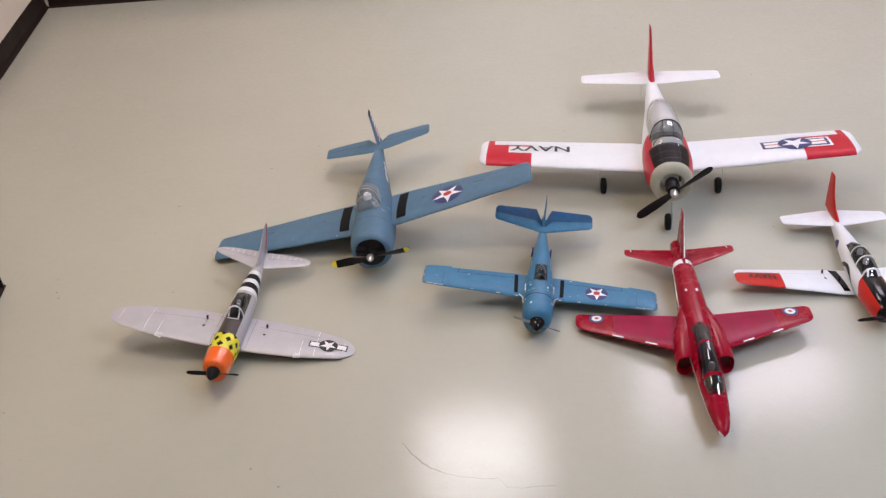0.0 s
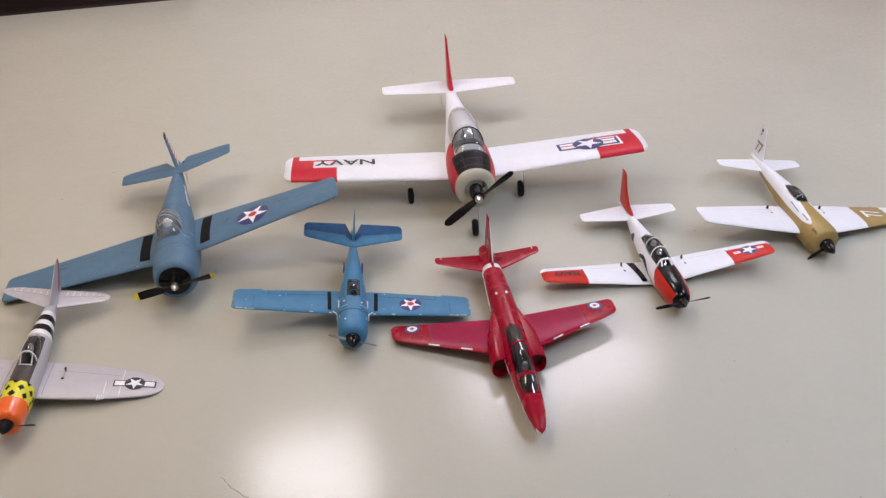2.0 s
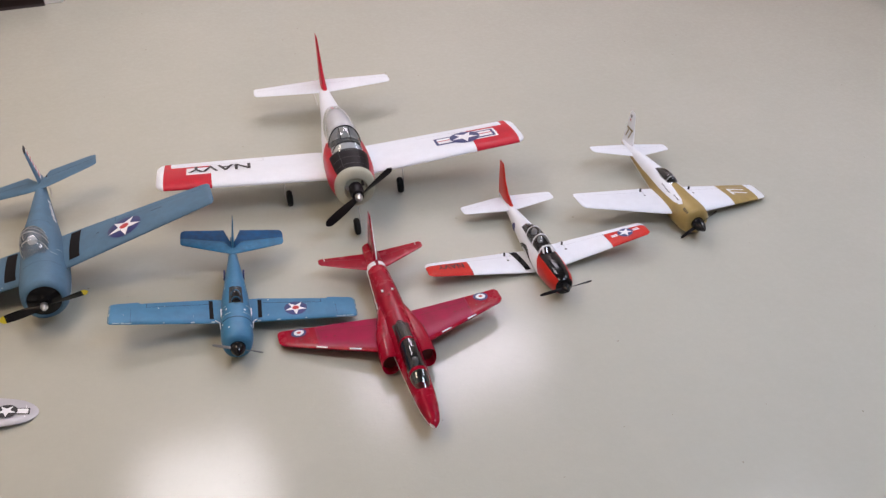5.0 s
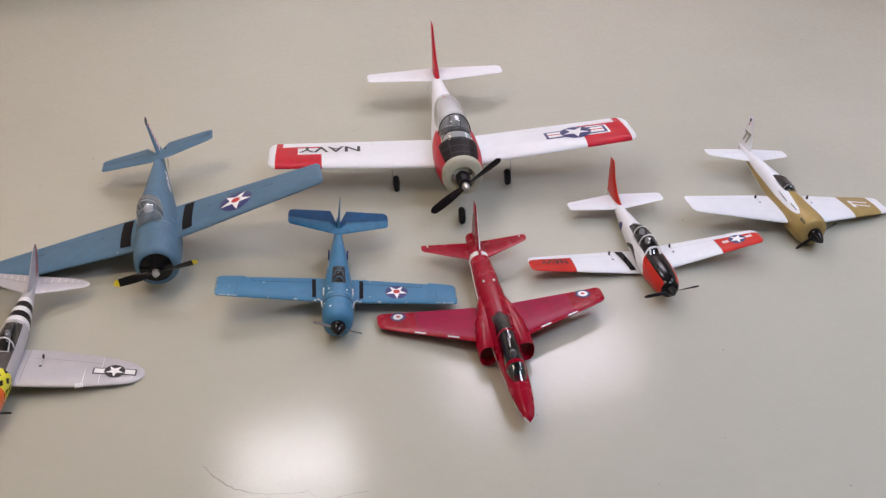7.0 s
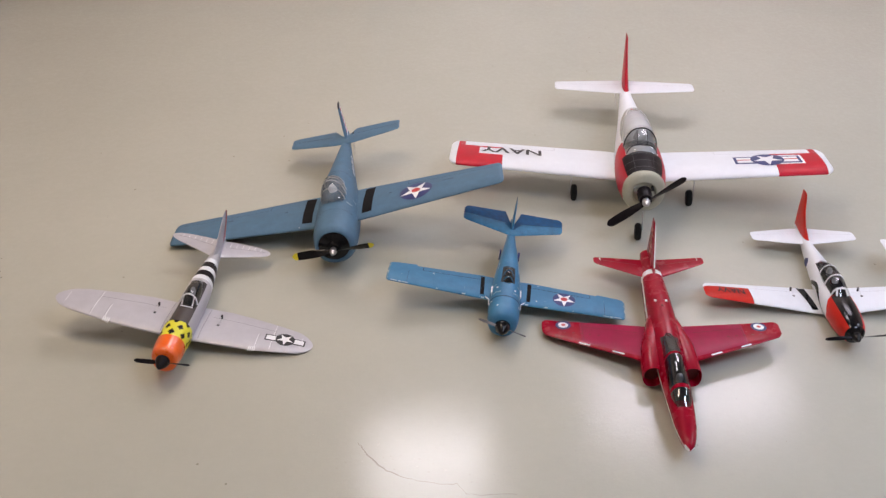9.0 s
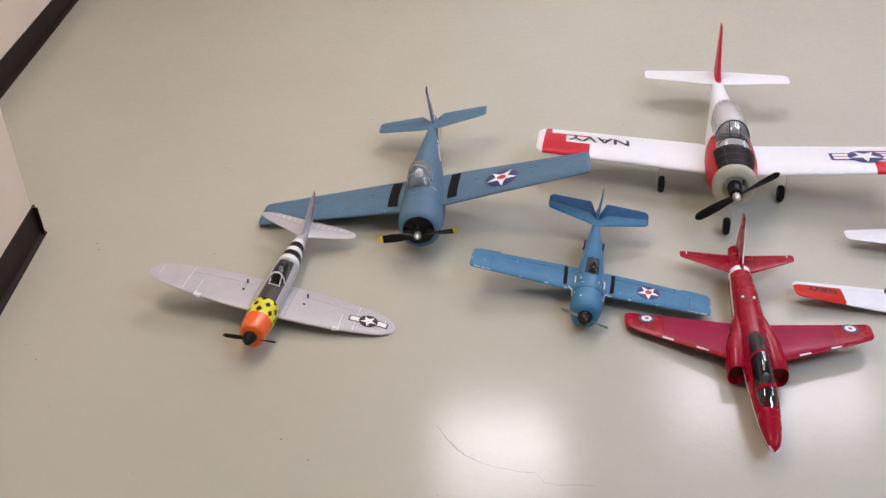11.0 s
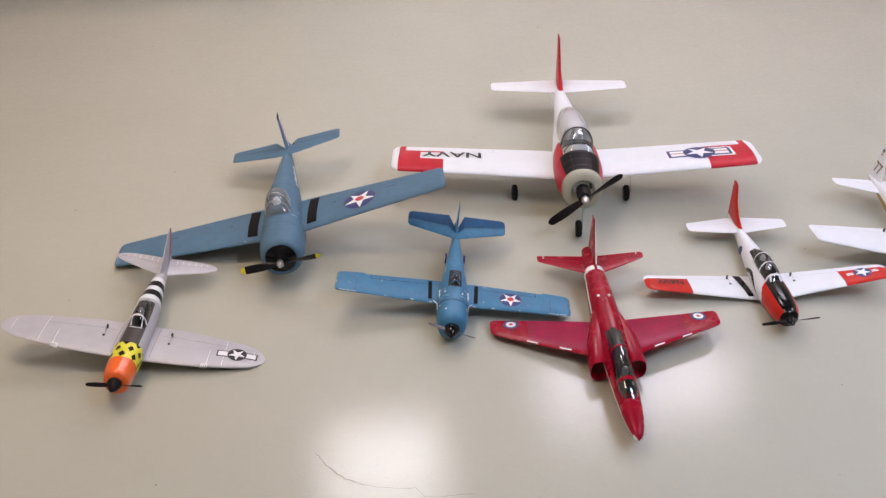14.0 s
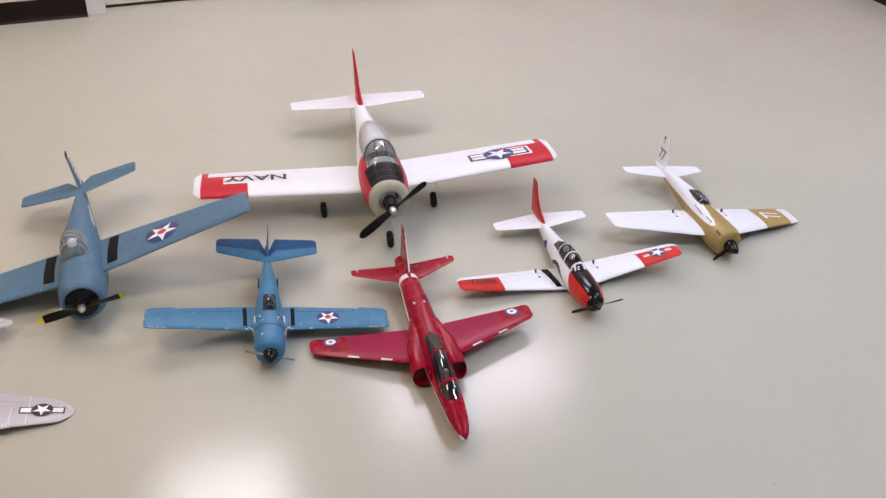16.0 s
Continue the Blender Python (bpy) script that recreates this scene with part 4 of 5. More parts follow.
    for x0, x1, q0, q1 in ((-0.1735, -0.172, 34, 52), (-0.204, -0.2025, 20, 32), (-0.172, -0.1705, 132, 150), (-0.186, -0.1845, 56, 62)):
        part("glue_mark", patch(stations, x0, x1, q0, q1, nx=4, na=6), GLUE, ob)
    for k in range(6):
        x = -0.385 - 0.021 * k
        part("side_marking", patch(stations, x - 0.007, x + 0.007, 8, 26 if k % 2 else 22, nx=3), DECAL_WHITE, ob)
    for x, q0, q1 in ((-0.13, 20, 160), (-0.325, 30, 150)):
        part("panel_line", patch(stations, x - 0.0006, x + 0.0006, q0, q1, nx=1, na=24), SEA_BLUE_LINE, ob)
    part("control_rod", tube([(-0.56, 0.024, 0.02), (-0.60, 0.024, 0.045), (-0.625, 0.024, 0.052)], 0.0012, 6), METAL, ob)
    part("control_horn", slab(-0.628, -0.615, 0.022, 0.026, 0.036, 0.058), BLACK, ob)
    settle(ob)


def small_blue_fighter():
    ob = thing("model_airplane", attitude(0.4171, 1.3898, 0.05, -90.58, 0.78, -5.76, 0.9951), "small bright blue foam fighter with chipped paint", "model airplane", "model airplanes")
    stations = [(-0.030, 0, 0.023, 0.023, 0.026), (-0.035, 0, 0.031, 0.031, 0.035), (-0.05, 0, 0.037, 0.037, 0.042), (-0.075, 0, 0.0385, 0.038, 0.047), (-0.11, 0, 0.0385, 0.040, 0.049), (-0.2, 0.005, 0.034, 0.043, 0.050), (-0.3, 0.012, 0.022, 0.034, 0.038), (-0.37, 0.015, 0.0135, 0.022, 0.026), (-0.42, 0.018, 0.0085, 0.013, 0.016), (-0.47, 0.02, 0.005, 0.008, 0.010)]
    part("fuselage", body(stations, lambda x, a, y, z: 1 if -0.212 < x < -0.15 and 66 < a < 114 else 0, step=0.006), [SKY_BLUE, COCKPIT_DARK], ob)
    for x0, x1, q0, q1 in ((-0.118, -0.1165, 25, 70), (-0.118, -0.1165, 110, 155), (-0.145, -0.118, 24, 26.5), (-0.145, -0.118, 153.5, 156), (-0.148, -0.1465, 20, 52), (-0.148, -0.1465, 128, 160), (-0.235, -0.205, 40, 43), (-0.24, -0.215, 140, 143)):
        part("glue_mark", patch(stations, x0, x1, q0, q1, nx=4, na=8), GLUE, ob)
    for x, q in ((-0.082, 32), (-0.09, 150), (-0.065, 118), (-0.128, 60), (-0.135, 126)):
        part("paint_chip", patch(stations, x - 0.003, x + 0.002, q - 3, q + 4, nx=1, na=2), DECAL_WHITE, ob)
    ring = [ring_points(r, 40) for r in [(-0.0985, 0, 0.0393, 0.0397, 0.049), (-0.100, 0, 0.0400, 0.0404, 0.0498), (-0.1015, 0, 0.0393, 0.0398, 0.049)]]
    part("cowl_seam", loft(ring, cap=False), BLUE_LINE, ob)
    part("spinner", turned([(-0.034, 0.018), (-0.028, 0.0195), (-0.016, 0.0155), (-0.006, 0.0085), (0, 0.003)]), GLOSS_BLACK, ob, "glossy black spinner")
    for turn in (-14, 166):
        blade(ob, -0.024, 0.062, turn, 0.007, [GREY_BLADE])
    rows = [(0.02, -0.134, -0.230, -0.009), (0.06, -0.133, -0.230, -0.007), (0.231, -0.1215, -0.2035, 0.0078), (0.234, -0.121, -0.2085, 0.008), (0.285, -0.118, -0.199, 0.0124), (0.303, -0.119, -0.194, 0.013)]
    for side in (1, -1):
        w = Panel(rows, 0.105, 0.010, side=side, tip_keep=0.78)
        p = part("wing", w.mesh(lambda s, c, up: 1 if s > 0.2985 and up else 0, stops=(0.231, 0.234, 0.2985)), [SKY_BLUE, TIP_WORN], ob)
        shapes = [(groove(w, 0.76, 0.065, 0.215, 0.0018), BLUE_LINE, 0), (rib_line(w, 0.215, 0.76, 0.98, 0.0016), BLUE_LINE, 0), (rib_line(w, 0.25, 0.05, 0.6, 0.0008), BLUE_LINE, 0)]
        shapes += [(groove(w, 0.02, s0, s1, wd, 2), GLUE, 0) for s0, s1, wd in ((0.247, 0.262, 0.0016), (0.264, 0.271, 0.0028), (0.274, 0.291, 0.0018), (0.10, 0.109, 0.0026), (0.052, 0.060, 0.003), (0.17, 0.175, 0.0016))]
        lines("panel_line", shapes, w, p)
        decal("wing_walk", [([(-0.143, 0.054), (-0.143, 0.064), (-0.222, 0.066), (-0.222, 0.056)], MATT_BLACK, 1)], w, ob, "black anti-slip strip")
        if side == 1:
            decal("insignia", [(circle(-0.168, 0.149, 0.0285, 36), NAVY_BLUE, 1), (star(-0.168, 0.149, 0.0285), DECAL_WHITE, 2), (circle(-0.168, 0.149, 0.0085, 18), DECAL_RED, 3)], w, ob, "blue disc with white star and red centre")
    tail = [(0.0, -0.372, -0.435, 0.036), (0.007, -0.374, -0.438, 0.036), (0.022, -0.379, -0.49, 0.036), (0.125, -0.412, -0.486, 0.038), (0.137, -0.416, -0.482, 0.038)]
    for side in (1, -1):
        t = Panel(tail, 0.075, 0.010, side=side, tip_keep=0.6)
        p = part("tailplane", t.mesh(lambda s, c, up: 1 if c > 0.42 else 0), [SKY_BLUE_MID, SKY_BLUE_DARK], ob)
        lines("elevator_line", [(groove(t, 0.42, 0.015, 0.132, 0.0018), BLUE_LINE, 0)], t, p)
    fin = Panel([(0.015, -0.36, -0.478, 0), (0.035, -0.395, -0.478, 0), (0.108, -0.432, -0.464, 0)], 0.085, 0.012, axis="fin", tip_keep=0.4)
    part("fin", fin.mesh(lambda s, c, up: 1 if c > 0.5 else 0), [SKY_BLUE, SKY_BLUE_DARK], ob)
    part("canopy", body([(-0.145, 0.034, 0.010, 0.005, 0.002), (-0.156, 0.034, 0.012, 0.020, 0.002), (-0.178, 0.034, 0.0125, 0.027, 0.002), (-0.205, 0.036, 0.010, 0.017, 0.002), (-0.222, 0.036, 0.005, 0.004, 0.002)]), SMOKE, ob, "small smoked canopy")
    for x, w2, h in ((-0.157, 0.0125, 0.0225), (-0.179, 0.0128, 0.0275)):
        part("canopy_frame", tube([(x, w2 * math.cos(a), 0.034 + h * math.sin(a)) for a in np.linspace(0, math.pi, 11)], 0.0011, 6), SKY_BLUE, ob)
    for side in (1, -1):
        for x, z in ((-0.13, 0.022), (-0.15, 0.018)):
            part("paint_scuff", slab(x - 0.007, x + 0.005, side * 0.0365 - 0.0016, side * 0.0365 + 0.0016, z - 0.004, z + 0.003, 0.001), DECAL_WHITE, ob)
        part("clear_tape", tube([(-0.138, side * 0.050, -0.002), (-0.120, side * 0.0405, 0.004), (-0.09, side * 0.039, 0.010)], 0.0013, 6), DECAL_WHITE, ob, "whitish glue line at the wing root")
        disc = part("side_insignia", turned([(side * 0.0225, 0.014), (side * 0.0268, 0.014)], axis="y", at=(-0.31, 0, 0.012), n=20), NAVY_BLUE, ob, "dark blue side disc with white middle")
        part("white_centre", turned([(side * 0.0262, 0.0085), (side * 0.0274, 0.0085)], axis="y", at=(-0.31, 0, 0.012), n=5), DECAL_WHITE, disc)
        part("control_rod", tube([(-0.42, side * 0.011, 0.0), (-0.43, side * 0.011, 0.036)], 0.0008, 6), METAL, ob)
    settle(ob)


def red_jet():
    ob = thing("model_airplane", attitude(0.8241, 1.0900, 0.05, -86.85, 2.50, 2.90, 1.0100), "glossy crimson foam jet with swept wings on its belly", "model airplane", "model airplanes")

    def coat(x, a, y, z):
        if -0.562 < x < -0.543 and a < 200:
            return 1
        if x > 0.003 and a > 150:
            return 1
        if -0.27 < x < 0.004 and (178 < a < 187 or 353 < a or a < 2):
            return 1
        if -0.543 < x < -0.27 and (161 < a < 172 or 8 < a < 19):
            return 1
        if -0.30 < x < -0.10 and 57 < a < 123:
            return 2
        return 0

    stations = [(0.012, -0.006, 0.002, 0.002, 0.003), (0.006, -0.005, 0.0085, 0.008, 0.010), (-0.012, -0.003, 0.0155, 0.014, 0.018), (-0.05, 0, 0.0225, 0.020, 0.024), (-0.09, 0.002, 0.026, 0.025, 0.029), (-0.16, 0.004, 0.030, 0.031, 0.034), (-0.25, 0.006, 0.033, 0.038, 0.042), (-0.35, 0.01, 0.036, 0.042, 0.046), (-0.45, 0.018, 0.033, 0.038, 0.038), (-0.55, 0.026, 0.027, 0.030, 0.032), (-0.62, 0.03, 0.021, 0.022, 0.022), (-0.652, 0.03, 0.018, 0.018, 0.018)]
    part("fuselage", body(stations, coat, step=0.006, n=90, stops=(-0.543, -0.562, -0.10, -0.305)), [JET_RED, DECAL_WHITE, COCKPIT_DARK], ob)
    part("exhaust", turned([(-0.665, 0.0165), (-0.650, 0.018), (-0.648, 0.012)], at=(0, 0, 0.03)), JET_RED, ob)
    for side in (1, -1):
        rings = []
        for x, yc, zc, hw, hh in ((-0.235, 0.044, -0.006, 0.017, 0.022), (-0.216, 0.044, -0.006, 0.0195, 0.0255), (-0.214, 0.044, -0.006, 0.0210, 0.027), (-0.219, 0.044, -0.006, 0.0225, 0.0285), (-0.25, 0.042, -0.005, 0.0245, 0.032), (-0.30, 0.038, 0.001, 0.024, 0.034), (-0.36, 0.026, 0.005, 0.020, 0.033), (-0.42, 0.014, 0.010, 0.016, 0.028)):
            rings.append([(x, side * (yc + p[1]), p[2]) for p in ring_points((x, zc, hw, hh, hh), 32, 2.4)])
        intake = part("air_intake", loft(rings, lambda x, a, y, z: 1 if -0.262 < x < -0.252 else 0), [JET_RED, DECAL_WHITE], ob, "crimson air intake with white edge band")
        # Flat disc closes the duct; its darker red paints in the depth.
        part("intake_mouth", loft([[(x, side * (0.044 + p[1]), p[2]) for p in ring_points((x, -0.006, 0.0185, 0.024, 0.024), 24, 2.4)] for x in (-0.2345, -0.2335)]), INTAKE, intake, "intake mouth disc in shaded crimson")
    rows = [(0.03, -0.250, -0.392, 0.001), (0.069, -0.266, -0.396, 0.001), (0.24, -0.343, -0.415, -0.002), (0.286, -0.366, -0.424, -0.004)]
    for side in (1, -1):
        w = Panel(rows, 0.09, 0.016, side=side, tip_keep=0.45)
        p = part("wing", w.mesh(lambda s, c, up: 1 if s < 0.2 and c > 0.1 else 0), [JET_RED, JET_RED_DULL], ob)
        shapes = [(groove(w, 0.76, 0.06, 0.19, 0.0016), RED_LINE, 0), (rib_line(w, 0.19, 0.2, 0.98, 0.0014), RED_LINE, 0), (groove(w, 0.03, 0.176, 0.202, 0.0035, 2), DECAL_WHITE, 1), (groove(w, 0.03, 0.10, 0.127, 0.0035, 2), DECAL_WHITE, 1)]
        shapes += [(box2(-0.352 - 0.18 * k * 0.02 - 0.002, -0.352 - 0.18 * k * 0.02 + 0.002, 0.15 + 0.02 * k, 0.156 + 0.02 * k), RED_LINE, 0) for k in range(5)]
        lines("panel_line", shapes, w, p)
        x, s = -0.396, 0.2345
        decal("roundel", [(circle(x, s, 0.0188), NAVY_BLUE, 1), (circle(x, s, 0.0125), DECAL_WHITE, 2), (circle(x, s, 0.0050, 16), DECAL_RED, 3)], w, ob, "blue, white and red roundel")
    tail = [(0.01, -0.548, -0.632, 0.036), (0.03, -0.556, -0.634, 0.036), (0.135, -0.610, -0.642, 0.038), (0.142, -0.616, -0.641, 0.038)]
    for side in (1, -1):
        t = Panel(tail, 0.08, 0.008, side=side, tip_keep=0.6)
        p = part("tailplane", t.mesh(), JET_RED, ob)
        lines("elevator_line", [(groove(t, 0.62, 0.03, 0.125, 0.0014), RED_LINE, 0), (rib_line(t, 0.125, 0.6, 0.98, 0.0016), DECAL_WHITE, 0)], t, p)
    fin = Panel([(0.035, -0.495, -0.655, 0), (0.06, -0.545, -0.662, 0), (0.138, -0.645, -0.685, 0)], 0.075, 0.006, axis="fin", tip_keep=0.7)
    bm = fin.mesh(lambda s, c, up: 1 if c < 0.02 and s > 0.07 else 0)
    bmesh.ops.rotate(bm, cent=(0, 0, 0.05), matrix=Matrix.Rotation(radians(-8), 3, "X"), verts=bm.verts)
    part("fin", bm, [JET_RED, DECAL_WHITE], ob)
    glass = [(-0.083, 0.020, 0.014, 0.006, 0.002), (-0.105, 0.021, 0.020, 0.019, 0.002), (-0.15, 0.022, 0.0225, 0.033, 0.002), (-0.20, 0.024, 0.0225, 0.038, 0.002), (-0.25, 0.028, 0.021, 0.034, 0.002), (-0.30, 0.034, 0.015, 0.018, 0.002), (-0.315, 0.036, 0.008, 0.010, 0.002)]

    def frames(x, a, y, z):
        return 1 if -0.132 < x < -0.123 or -0.226 < x < -0.219 else 0

    part("canopy", body(glass, frames, step=0.004, stops=(-0.132, -0.123, -0.226, -0.219)), [DARK_SMOKE, JET_RED], ob, "dark canopy with crimson frames")
    part("cockpit_headrest", turned([(0.035, 0.007), (0.046, 0.008), (0.053, 0.006), (0.056, 0.002)], axis="z", at=(-0.155, 0, 0), n=14), DECAL_WHITE, ob, "small white rounded dummy head shape")
    for y in (-0.013, 0.013):
        part("vent", slab(-0.432, -0.424, y - 0.003, y + 0.003, 0.0525, 0.0565, 0.001), DECAL_WHITE, ob)
    part("vent", slab(-0.41, -0.404, -0.002, 0.002, 0.0545, 0.058, 0.001), RED_LINE, ob)
    settle(ob)


def small_trainer():
    ob = thing("model_airplane", attitude(1.2687, 1.4724, 0.05, -86.05, 4.25, 2.49, 0.9944), "small white foam trainer with orange red tips and nose", "model airplane", "model airplanes")

    def coat(x, a, y, z):
        if x > -0.03 or (x > -0.148 and 50 < a < 130):
            return 1
        if -0.30 < x < -0.150 and 54 < a < 126:
            return 3
        if x > -0.125 - 0.9 * max(0, z) and z > -0.03:
            return 2
        arch = -0.034 + 0.046 * math.sin(math.pi * min(max((-0.15 - x) / 0.15, 0), 1))
        if -0.285 < x < -0.155 and abs(z - arch) < 0.0065:
            return 1
        return 0

    stations = [(-0.021, 0, 0.013, 0.013, 0.014), (-0.025, 0, 0.020, 0.020, 0.022), (-0.034, 0, 0.026, 0.026, 0.029), (-0.05, 0, 0.031, 0.031, 0.035), (-0.08, 0, 0.0355, 0.0355, 0.040), (-0.13, 0, 0.038, 0.038, 0.042), (-0.2, 0.002, 0.037, 0.038, 0.040), (-0.3, 0.006, 0.028, 0.034, 0.034), (-0.4, 0.012, 0.016, 0.022, 0.022), (-0.47, 0.018, 0.008, 0.012, 0.014), (-0.53, 0.02, 0.003, 0.006, 0.006)]
    part("fuselage", body(stations, coat, step=0.003, n=120, power=2.05, stops=(-0.03, -0.148)), [WHITE, GLOSS_BLACK, ORANGE_RED, COCKPIT_DARK], ob)
    part("spinner", turned([(-0.026, 0.013), (-0.02, 0.0135), (-0.01, 0.009), (-0.003, 0.005), (0, 0.002)]), GLOSS_BLACK, ob, "black spinner")
    for turn in (5, 185):
        blade(ob, -0.017, 0.074, turn, 0.009, [BLACK])
    rows = [(0.02, -0.156, -0.272, -0.031), (0.06, -0.158, -0.272, -0.027), (0.315, -0.168, -0.236, 0.013), (0.329, -0.172, -0.232, 0.014)]
    for side in (1, -1):
        w = Panel(rows, 0.10, 0.014, side=side, tip_keep=0.6)
        p = part("wing", w.mesh(lambda s, c, up: 1 if s > 0.207 and c < 0.74 else 0, stops=(0.207,)), [WHITE, ORANGE_RED], ob)
        lines("panel_line", [(groove(w, 0.76, 0.07, 0.325, 0.0010), WHITE_LINE, 0), (rib_line(w, 0.207, 0.03, 0.8, 0.0008), BLACK, 0)], w, p)
        linkage(ob, -0.250, side * 0.088, w.top(-0.250, 0.088), 0.03)
        if side == 1:
            decal("insignia", [(box2(-0.2055, -0.2005, 0.222, 0.240), DECAL_WHITE, 0), (box2(-0.2115, -0.2075, 0.222, 0.240), DECAL_WHITE, 0), (box2(-0.2055, -0.2005, 0.288, 0.306), DECAL_WHITE, 0), (box2(-0.2115, -0.2075, 0.288, 0.306), DECAL_WHITE, 0), (circle(-0.206, 0.264, 0.022), NAVY_BLUE, 1), (star(-0.206, 0.264, 0.022), DECAL_WHITE, 2)], w, ob, "blue star disc with white bars")
        else:
            decal("lettering", [(letters("NAVY", -0.207, 0.222, 0.296, 0.026), INK, 2)], w, ob, "black letters on the wing tip")
            decal("wing_walk", [([(-0.165, 0.040), (-0.165, 0.056), (-0.268, 0.068), (-0.268, 0.046)], GLOSS_BLACK, 1)], w, ob, "black strip at the wing root")
    tail = [(0.0, -0.415, -0.505, 0.023), (0.02, -0.418, -0.505, 0.023), (0.144, -0.440, -0.484, 0.024)]
    for side in (1, -1):
        t = Panel(tail, 0.07, 0.010, side=side, tip_keep=0.5)
        p = part("tailplane", t.mesh(), WHITE, ob)
        lines("elevator_line", [(groove(t, 0.6, 0.015, 0.138, 0.0008), WHITE_LINE, 0)], t, p)
    fin = Panel([(0.015, -0.385, -0.535, 0), (0.032, -0.420, -0.535, 0), (0.055, -0.455, -0.534, 0), (0.09, -0.478, -0.531, 0), (0.142, -0.492, -0.525, 0)], 0.115, 0.008, axis="fin", tip_keep=0.6)
    part("fin", fin.mesh(), ORANGE_RED, ob, "orange red fin")
    glass = [(-0.138, 0.026, 0.018, 0.010, 0.002), (-0.16, 0.026, 0.022, 0.028, 0.002), (-0.20, 0.026, 0.024, 0.036, 0.002), (-0.25, 0.028, 0.0215, 0.032, 0.002), (-0.295, 0.030, 0.013, 0.014, 0.002), (-0.315, 0.031, 0.006, 0.005, 0.002)]
    part("canopy", body(glass, step=0.005), SMOKE, ob, "smoked canopy")
    rc = curve_rows(glass, [-0.155, -0.175, -0.21, -0.255])
    for x, rad in ((-0.157, 0.0028), (-0.188, 0.0020), (-0.235, 0.0014)):
        r = rc[np.argmin(abs(rc[:, 0] - x))]
        part("canopy_frame", tube([(r[0], 1.01 * p[1], r[1] + 1.01 * (p[2] - r[1])) for p in ring_points(r, 28)[:15]], rad, 6), DECAL_WHITE, ob)
    for y in (-0.011, 0.011):
        part("canopy_frame", tube([(-0.157, y, 0.050), (-0.140, y * 1.25, 0.0375)], 0.0026, 6), DECAL_WHITE, ob)
    for x in (-0.20, -0.245):
        part("cockpit_headrest", turned([(0.03, 0.007), (0.046, 0.008), (0.053, 0.006), (0.056, 0.002)], axis="z", at=(x, 0, 0), n=14), DECAL_WHITE, ob, "small white rounded dummy head shape")
    for side in (1, -1):
        part("side_star", turned([(side * 0.0195, 0.012), (side * 0.0238, 0.012)], axis="y", at=(-0.345, 0, 0.010), n=20), NAVY_BLUE, ob, "dark blue side disc")
    settle(ob)


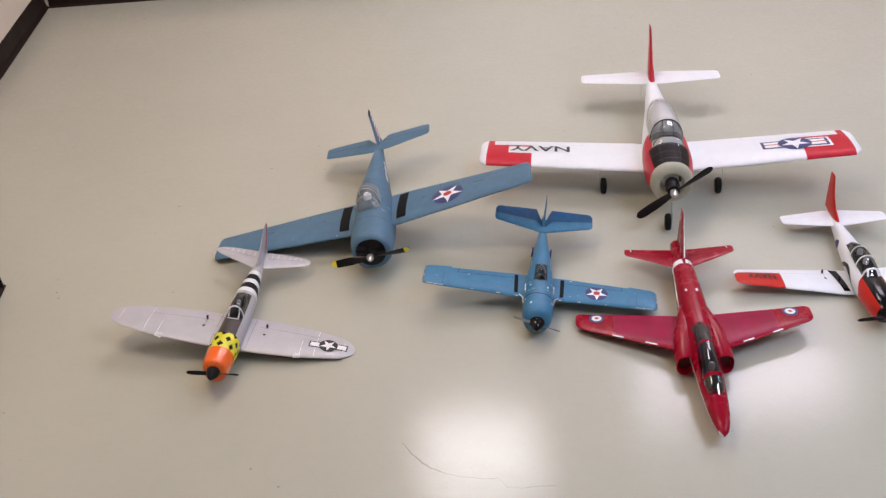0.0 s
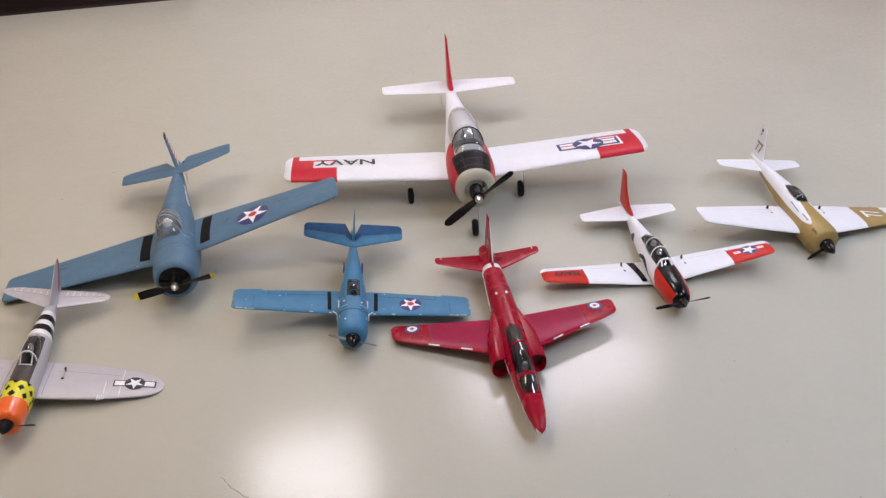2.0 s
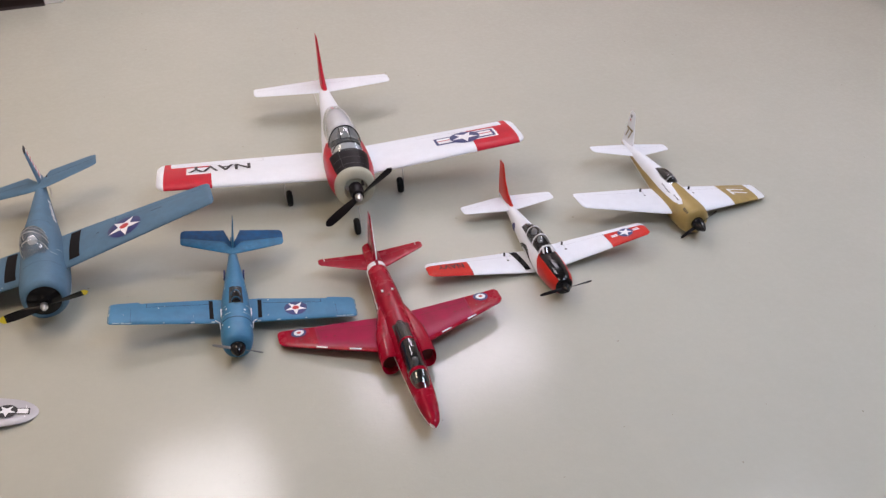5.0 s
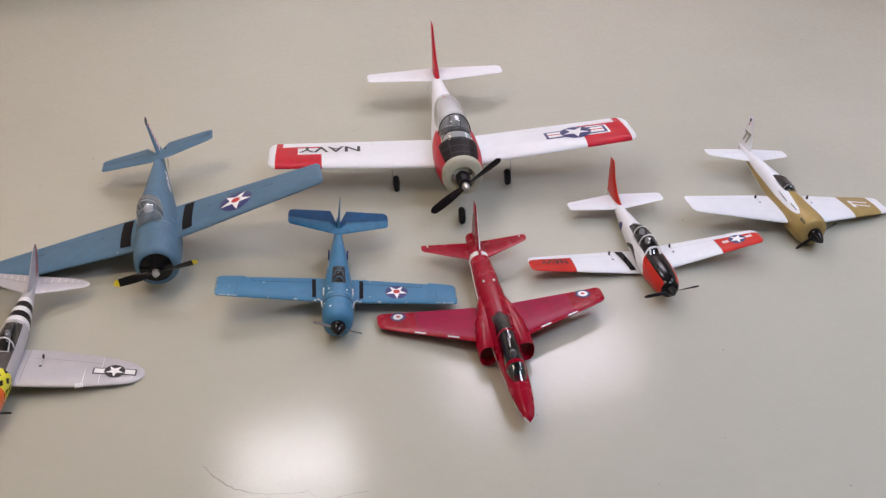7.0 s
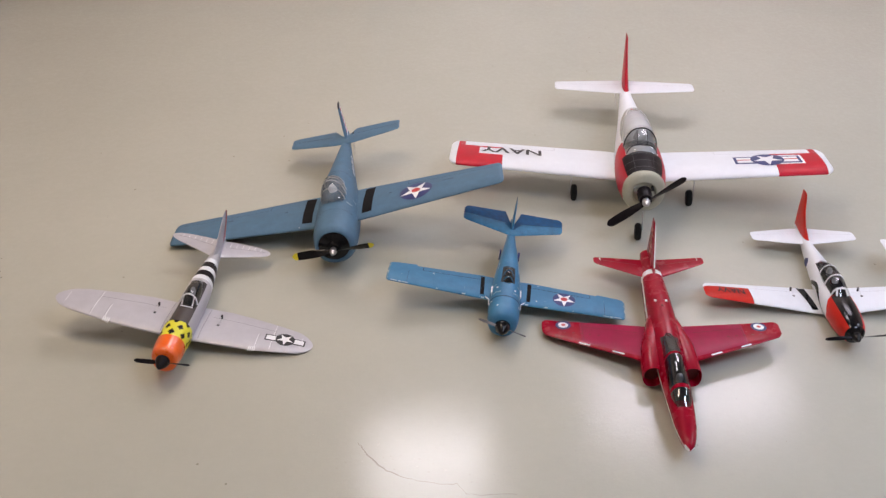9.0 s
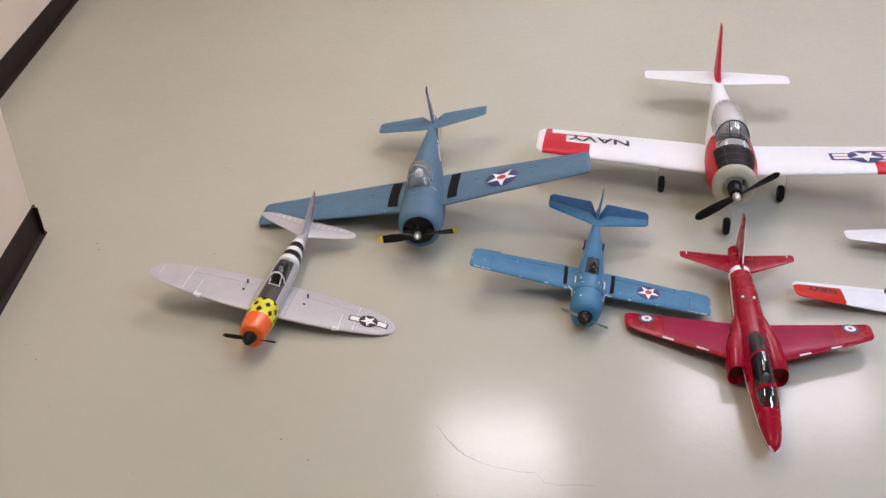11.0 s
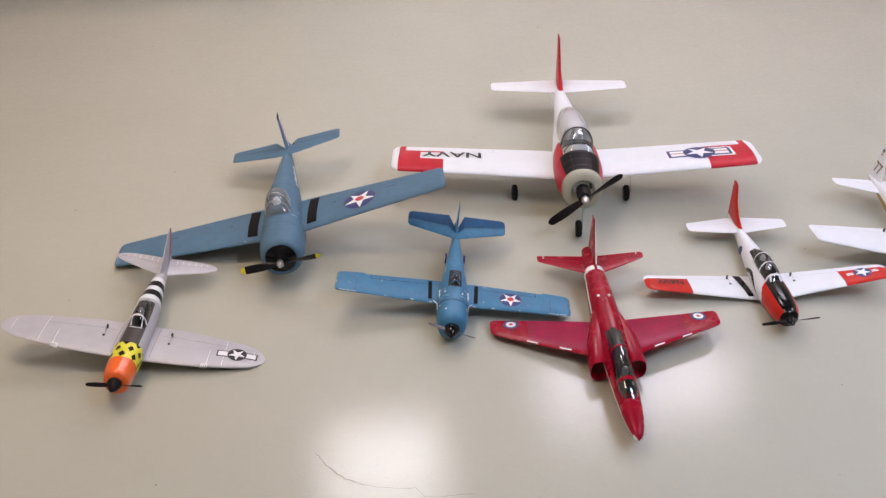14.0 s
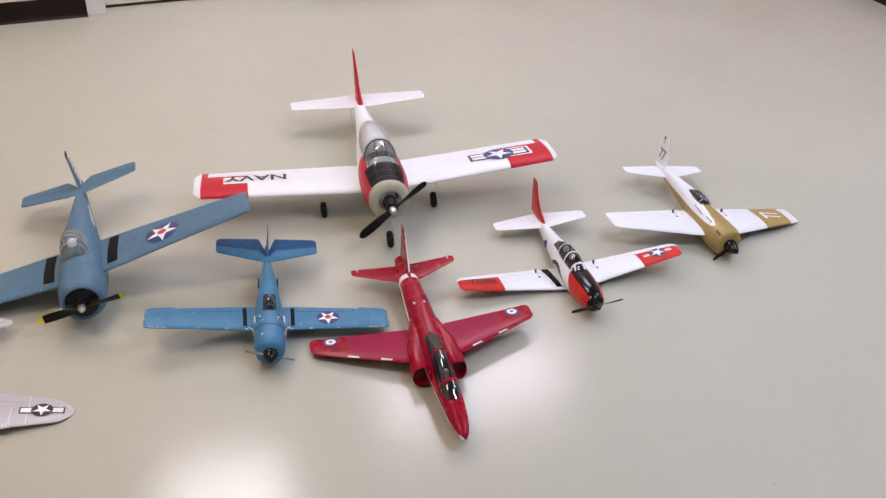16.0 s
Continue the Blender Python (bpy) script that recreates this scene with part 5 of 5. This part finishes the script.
def tan_racer():
    ob = thing("model_airplane", attitude(1.7562, 1.6754, 0.05, -84.89, 1.25, -6.38, 0.9820), "white and metallic tan foam racing airplane on its belly", "model airplane", "model airplanes")

    def coat(x, a, y, z):
        q = a if 90 <= a <= 270 else (180 - a) % 360
        if x > -0.095:
            return 0
        upper = np.interp(-x, (0.095, 0.12, 0.16, 0.206, 0.216), (128, 117, 112, 106, 90))
        lower = np.interp(-x, (0.095, 0.104, 0.13, 0.162, 0.227, 0.36, 0.5), (128, 139, 147, 152, 162, 173, 182))
        belly = np.interp(-x, (0.10, 0.2, 0.36, 0.5), (262, 212, 209, 203))
        return 1 if upper < q < lower or q > belly else 0

    stations = [(-0.045, 0, 0.028, 0.028, 0.028), (-0.049, 0, 0.037, 0.037, 0.037), (-0.06, 0, 0.043, 0.043, 0.043), (-0.085, 0, 0.047, 0.046, 0.046), (-0.13, 0, 0.046, 0.046, 0.046), (-0.2, 0.004, 0.040, 0.044, 0.043), (-0.3, 0.010, 0.029, 0.040, 0.036), (-0.4, 0.016, 0.019, 0.028, 0.026), (-0.48, 0.022, 0.011, 0.016, 0.016), (-0.535, 0.025, 0.004, 0.008, 0.008)]
    part("fuselage", body(stations, lambda x, a, y, z: 2 if -0.30 < x < -0.21 and 66 < a < 114 else coat(x, a, y, z), step=0.0016, n=240), [TAN, WHITE, COCKPIT_DARK], ob)
    part("spinner", turned([(-0.047, 0.019), (-0.04, 0.020), (-0.022, 0.0155), (-0.008, 0.0085), (0, 0.0035)]), GLOSS_BLACK, ob, "glossy black spinner")
    for turn in (222, 42):
        blade(ob, -0.034, 0.066, turn, 0.010, [BLACK])
    rows = [(0.02, -0.108, -0.262, -0.006), (0.08, -0.112, -0.262, -0.003), (0.29, -0.150, -0.243, 0.004), (0.327, -0.158, -0.240, 0.005)]
    for side in (1, -1):
        w = Panel(rows, 0.10, 0.012, side=side, tip_keep=0.6)
        p = part("wing", w.mesh((lambda s, c, up: 1 if 0.192 < s < 0.292 else 0) if side == 1 else None, stops=(0.192, 0.292)), [WHITE, TAN], ob)
        lines("panel_line", [(groove(w, 0.80, 0.08, 0.30, 0.0010), WHITE_LINE, 0)], w, p)
        if side == 1:
            me = letters("77", 0, 0, 1, 1)
            for v in me.vertices:
                v.co = (-0.199 - (v.co.y - 0.5) * 0.042, 0.242 - v.co.x * 0.060, 0)
            decal("lettering", [(me, DECAL_WHITE, 2)], w, ob, "white racing numerals on the wing")
        linkage(ob, -0.240, side * 0.088, w.top(-0.240, 0.088), 0.03)
    tail = [(0.0, -0.43, -0.515, 0.022), (0.02, -0.434, -0.515, 0.022), (0.143, -0.468, -0.508, 0.023)]
    for side in (1, -1):
        t = Panel(tail, 0.07, 0.012, side=side, tip_keep=0.5)
        p = part("tailplane", t.mesh(), WHITE, ob)
        lines("elevator_line", [(groove(t, 0.6, 0.015, 0.135, 0.0008), WHITE_LINE, 0)], t, p)
    fin = Panel([(0.012, -0.435, -0.542, 0), (0.04, -0.466, -0.54, 0), (0.142, -0.500, -0.532, 0)], 0.085, 0.012, axis="fin", side=-1, tip_keep=0.5)
    part("fin", fin.mesh(), WHITE, ob)
    me = letters("77", 0, 0, 1, 1)
    for v in me.vertices:
        v.co = (-0.528 + v.co.y * 0.042, 0.052 + (v.co.x + 0.5) * 0.036, 0)
    decal("lettering", [(me, TAN_LINE, 1)], fin, ob, "tan racing numerals on the fin")
    decal("emblem", [(circle(-0.517, 0.126, 0.006, 14), INK, 1), (box2(-0.521, -0.513, 0.110, 0.117), PALE_RED, 1)], fin, ob, "small dark emblem")
    glass = [(-0.196, 0.034, 0.016, 0.008, 0.002), (-0.212, 0.034, 0.019, 0.023, 0.002), (-0.235, 0.034, 0.020, 0.029, 0.002), (-0.275, 0.036, 0.017, 0.024, 0.002), (-0.31, 0.038, 0.008, 0.006, 0.002)]
    part("canopy", body(glass, step=0.005), DARK_SMOKE, ob, "dark canopy")
    for x, w2, h, z in ((-0.222, 0.0197, 0.0268, 0.034),):
        part("canopy_frame", tube([(x, w2 * math.cos(a), z + h * math.sin(a)) for a in np.linspace(0, math.pi, 13)], 0.0014, 6), WHITE, ob)
    rim = [(r[0], r[2] * 1.02, r[1] + 0.003) for r in curve_rows(glass, np.arange(-0.31, -0.196, 0.008))]
    part("canopy_frame", tube(rim + [(x, -y, z) for x, y, z in rim[::-1]], 0.0013, 6), WHITE, ob)
    for k in range(4):
        x = -0.058 - 0.006 * k
        part("nose_marking", patch(stations, x - 0.0018, x + 0.0018, 136 - k, 146 - (k % 2) * 2, nx=1), INK, ob)
    for x0, x1, q in ((-0.222, -0.166, 137), (-0.150, -0.112, 129)):
        n = int((x1 - x0) / 0.005)
        for k in range(n):
            x = x0 + 0.005 * k
            part("side_marking", patch(stations, x, x + 0.0036, q - 2.5 + (k % 3) * 0.6, q + 2.5, nx=1, na=2), INK, ob)
    settle(ob)


big_trainer()
grey_blue_fighter()
red_jet()
small_trainer()
tan_racer()
small_blue_fighter()
silver_fighter()
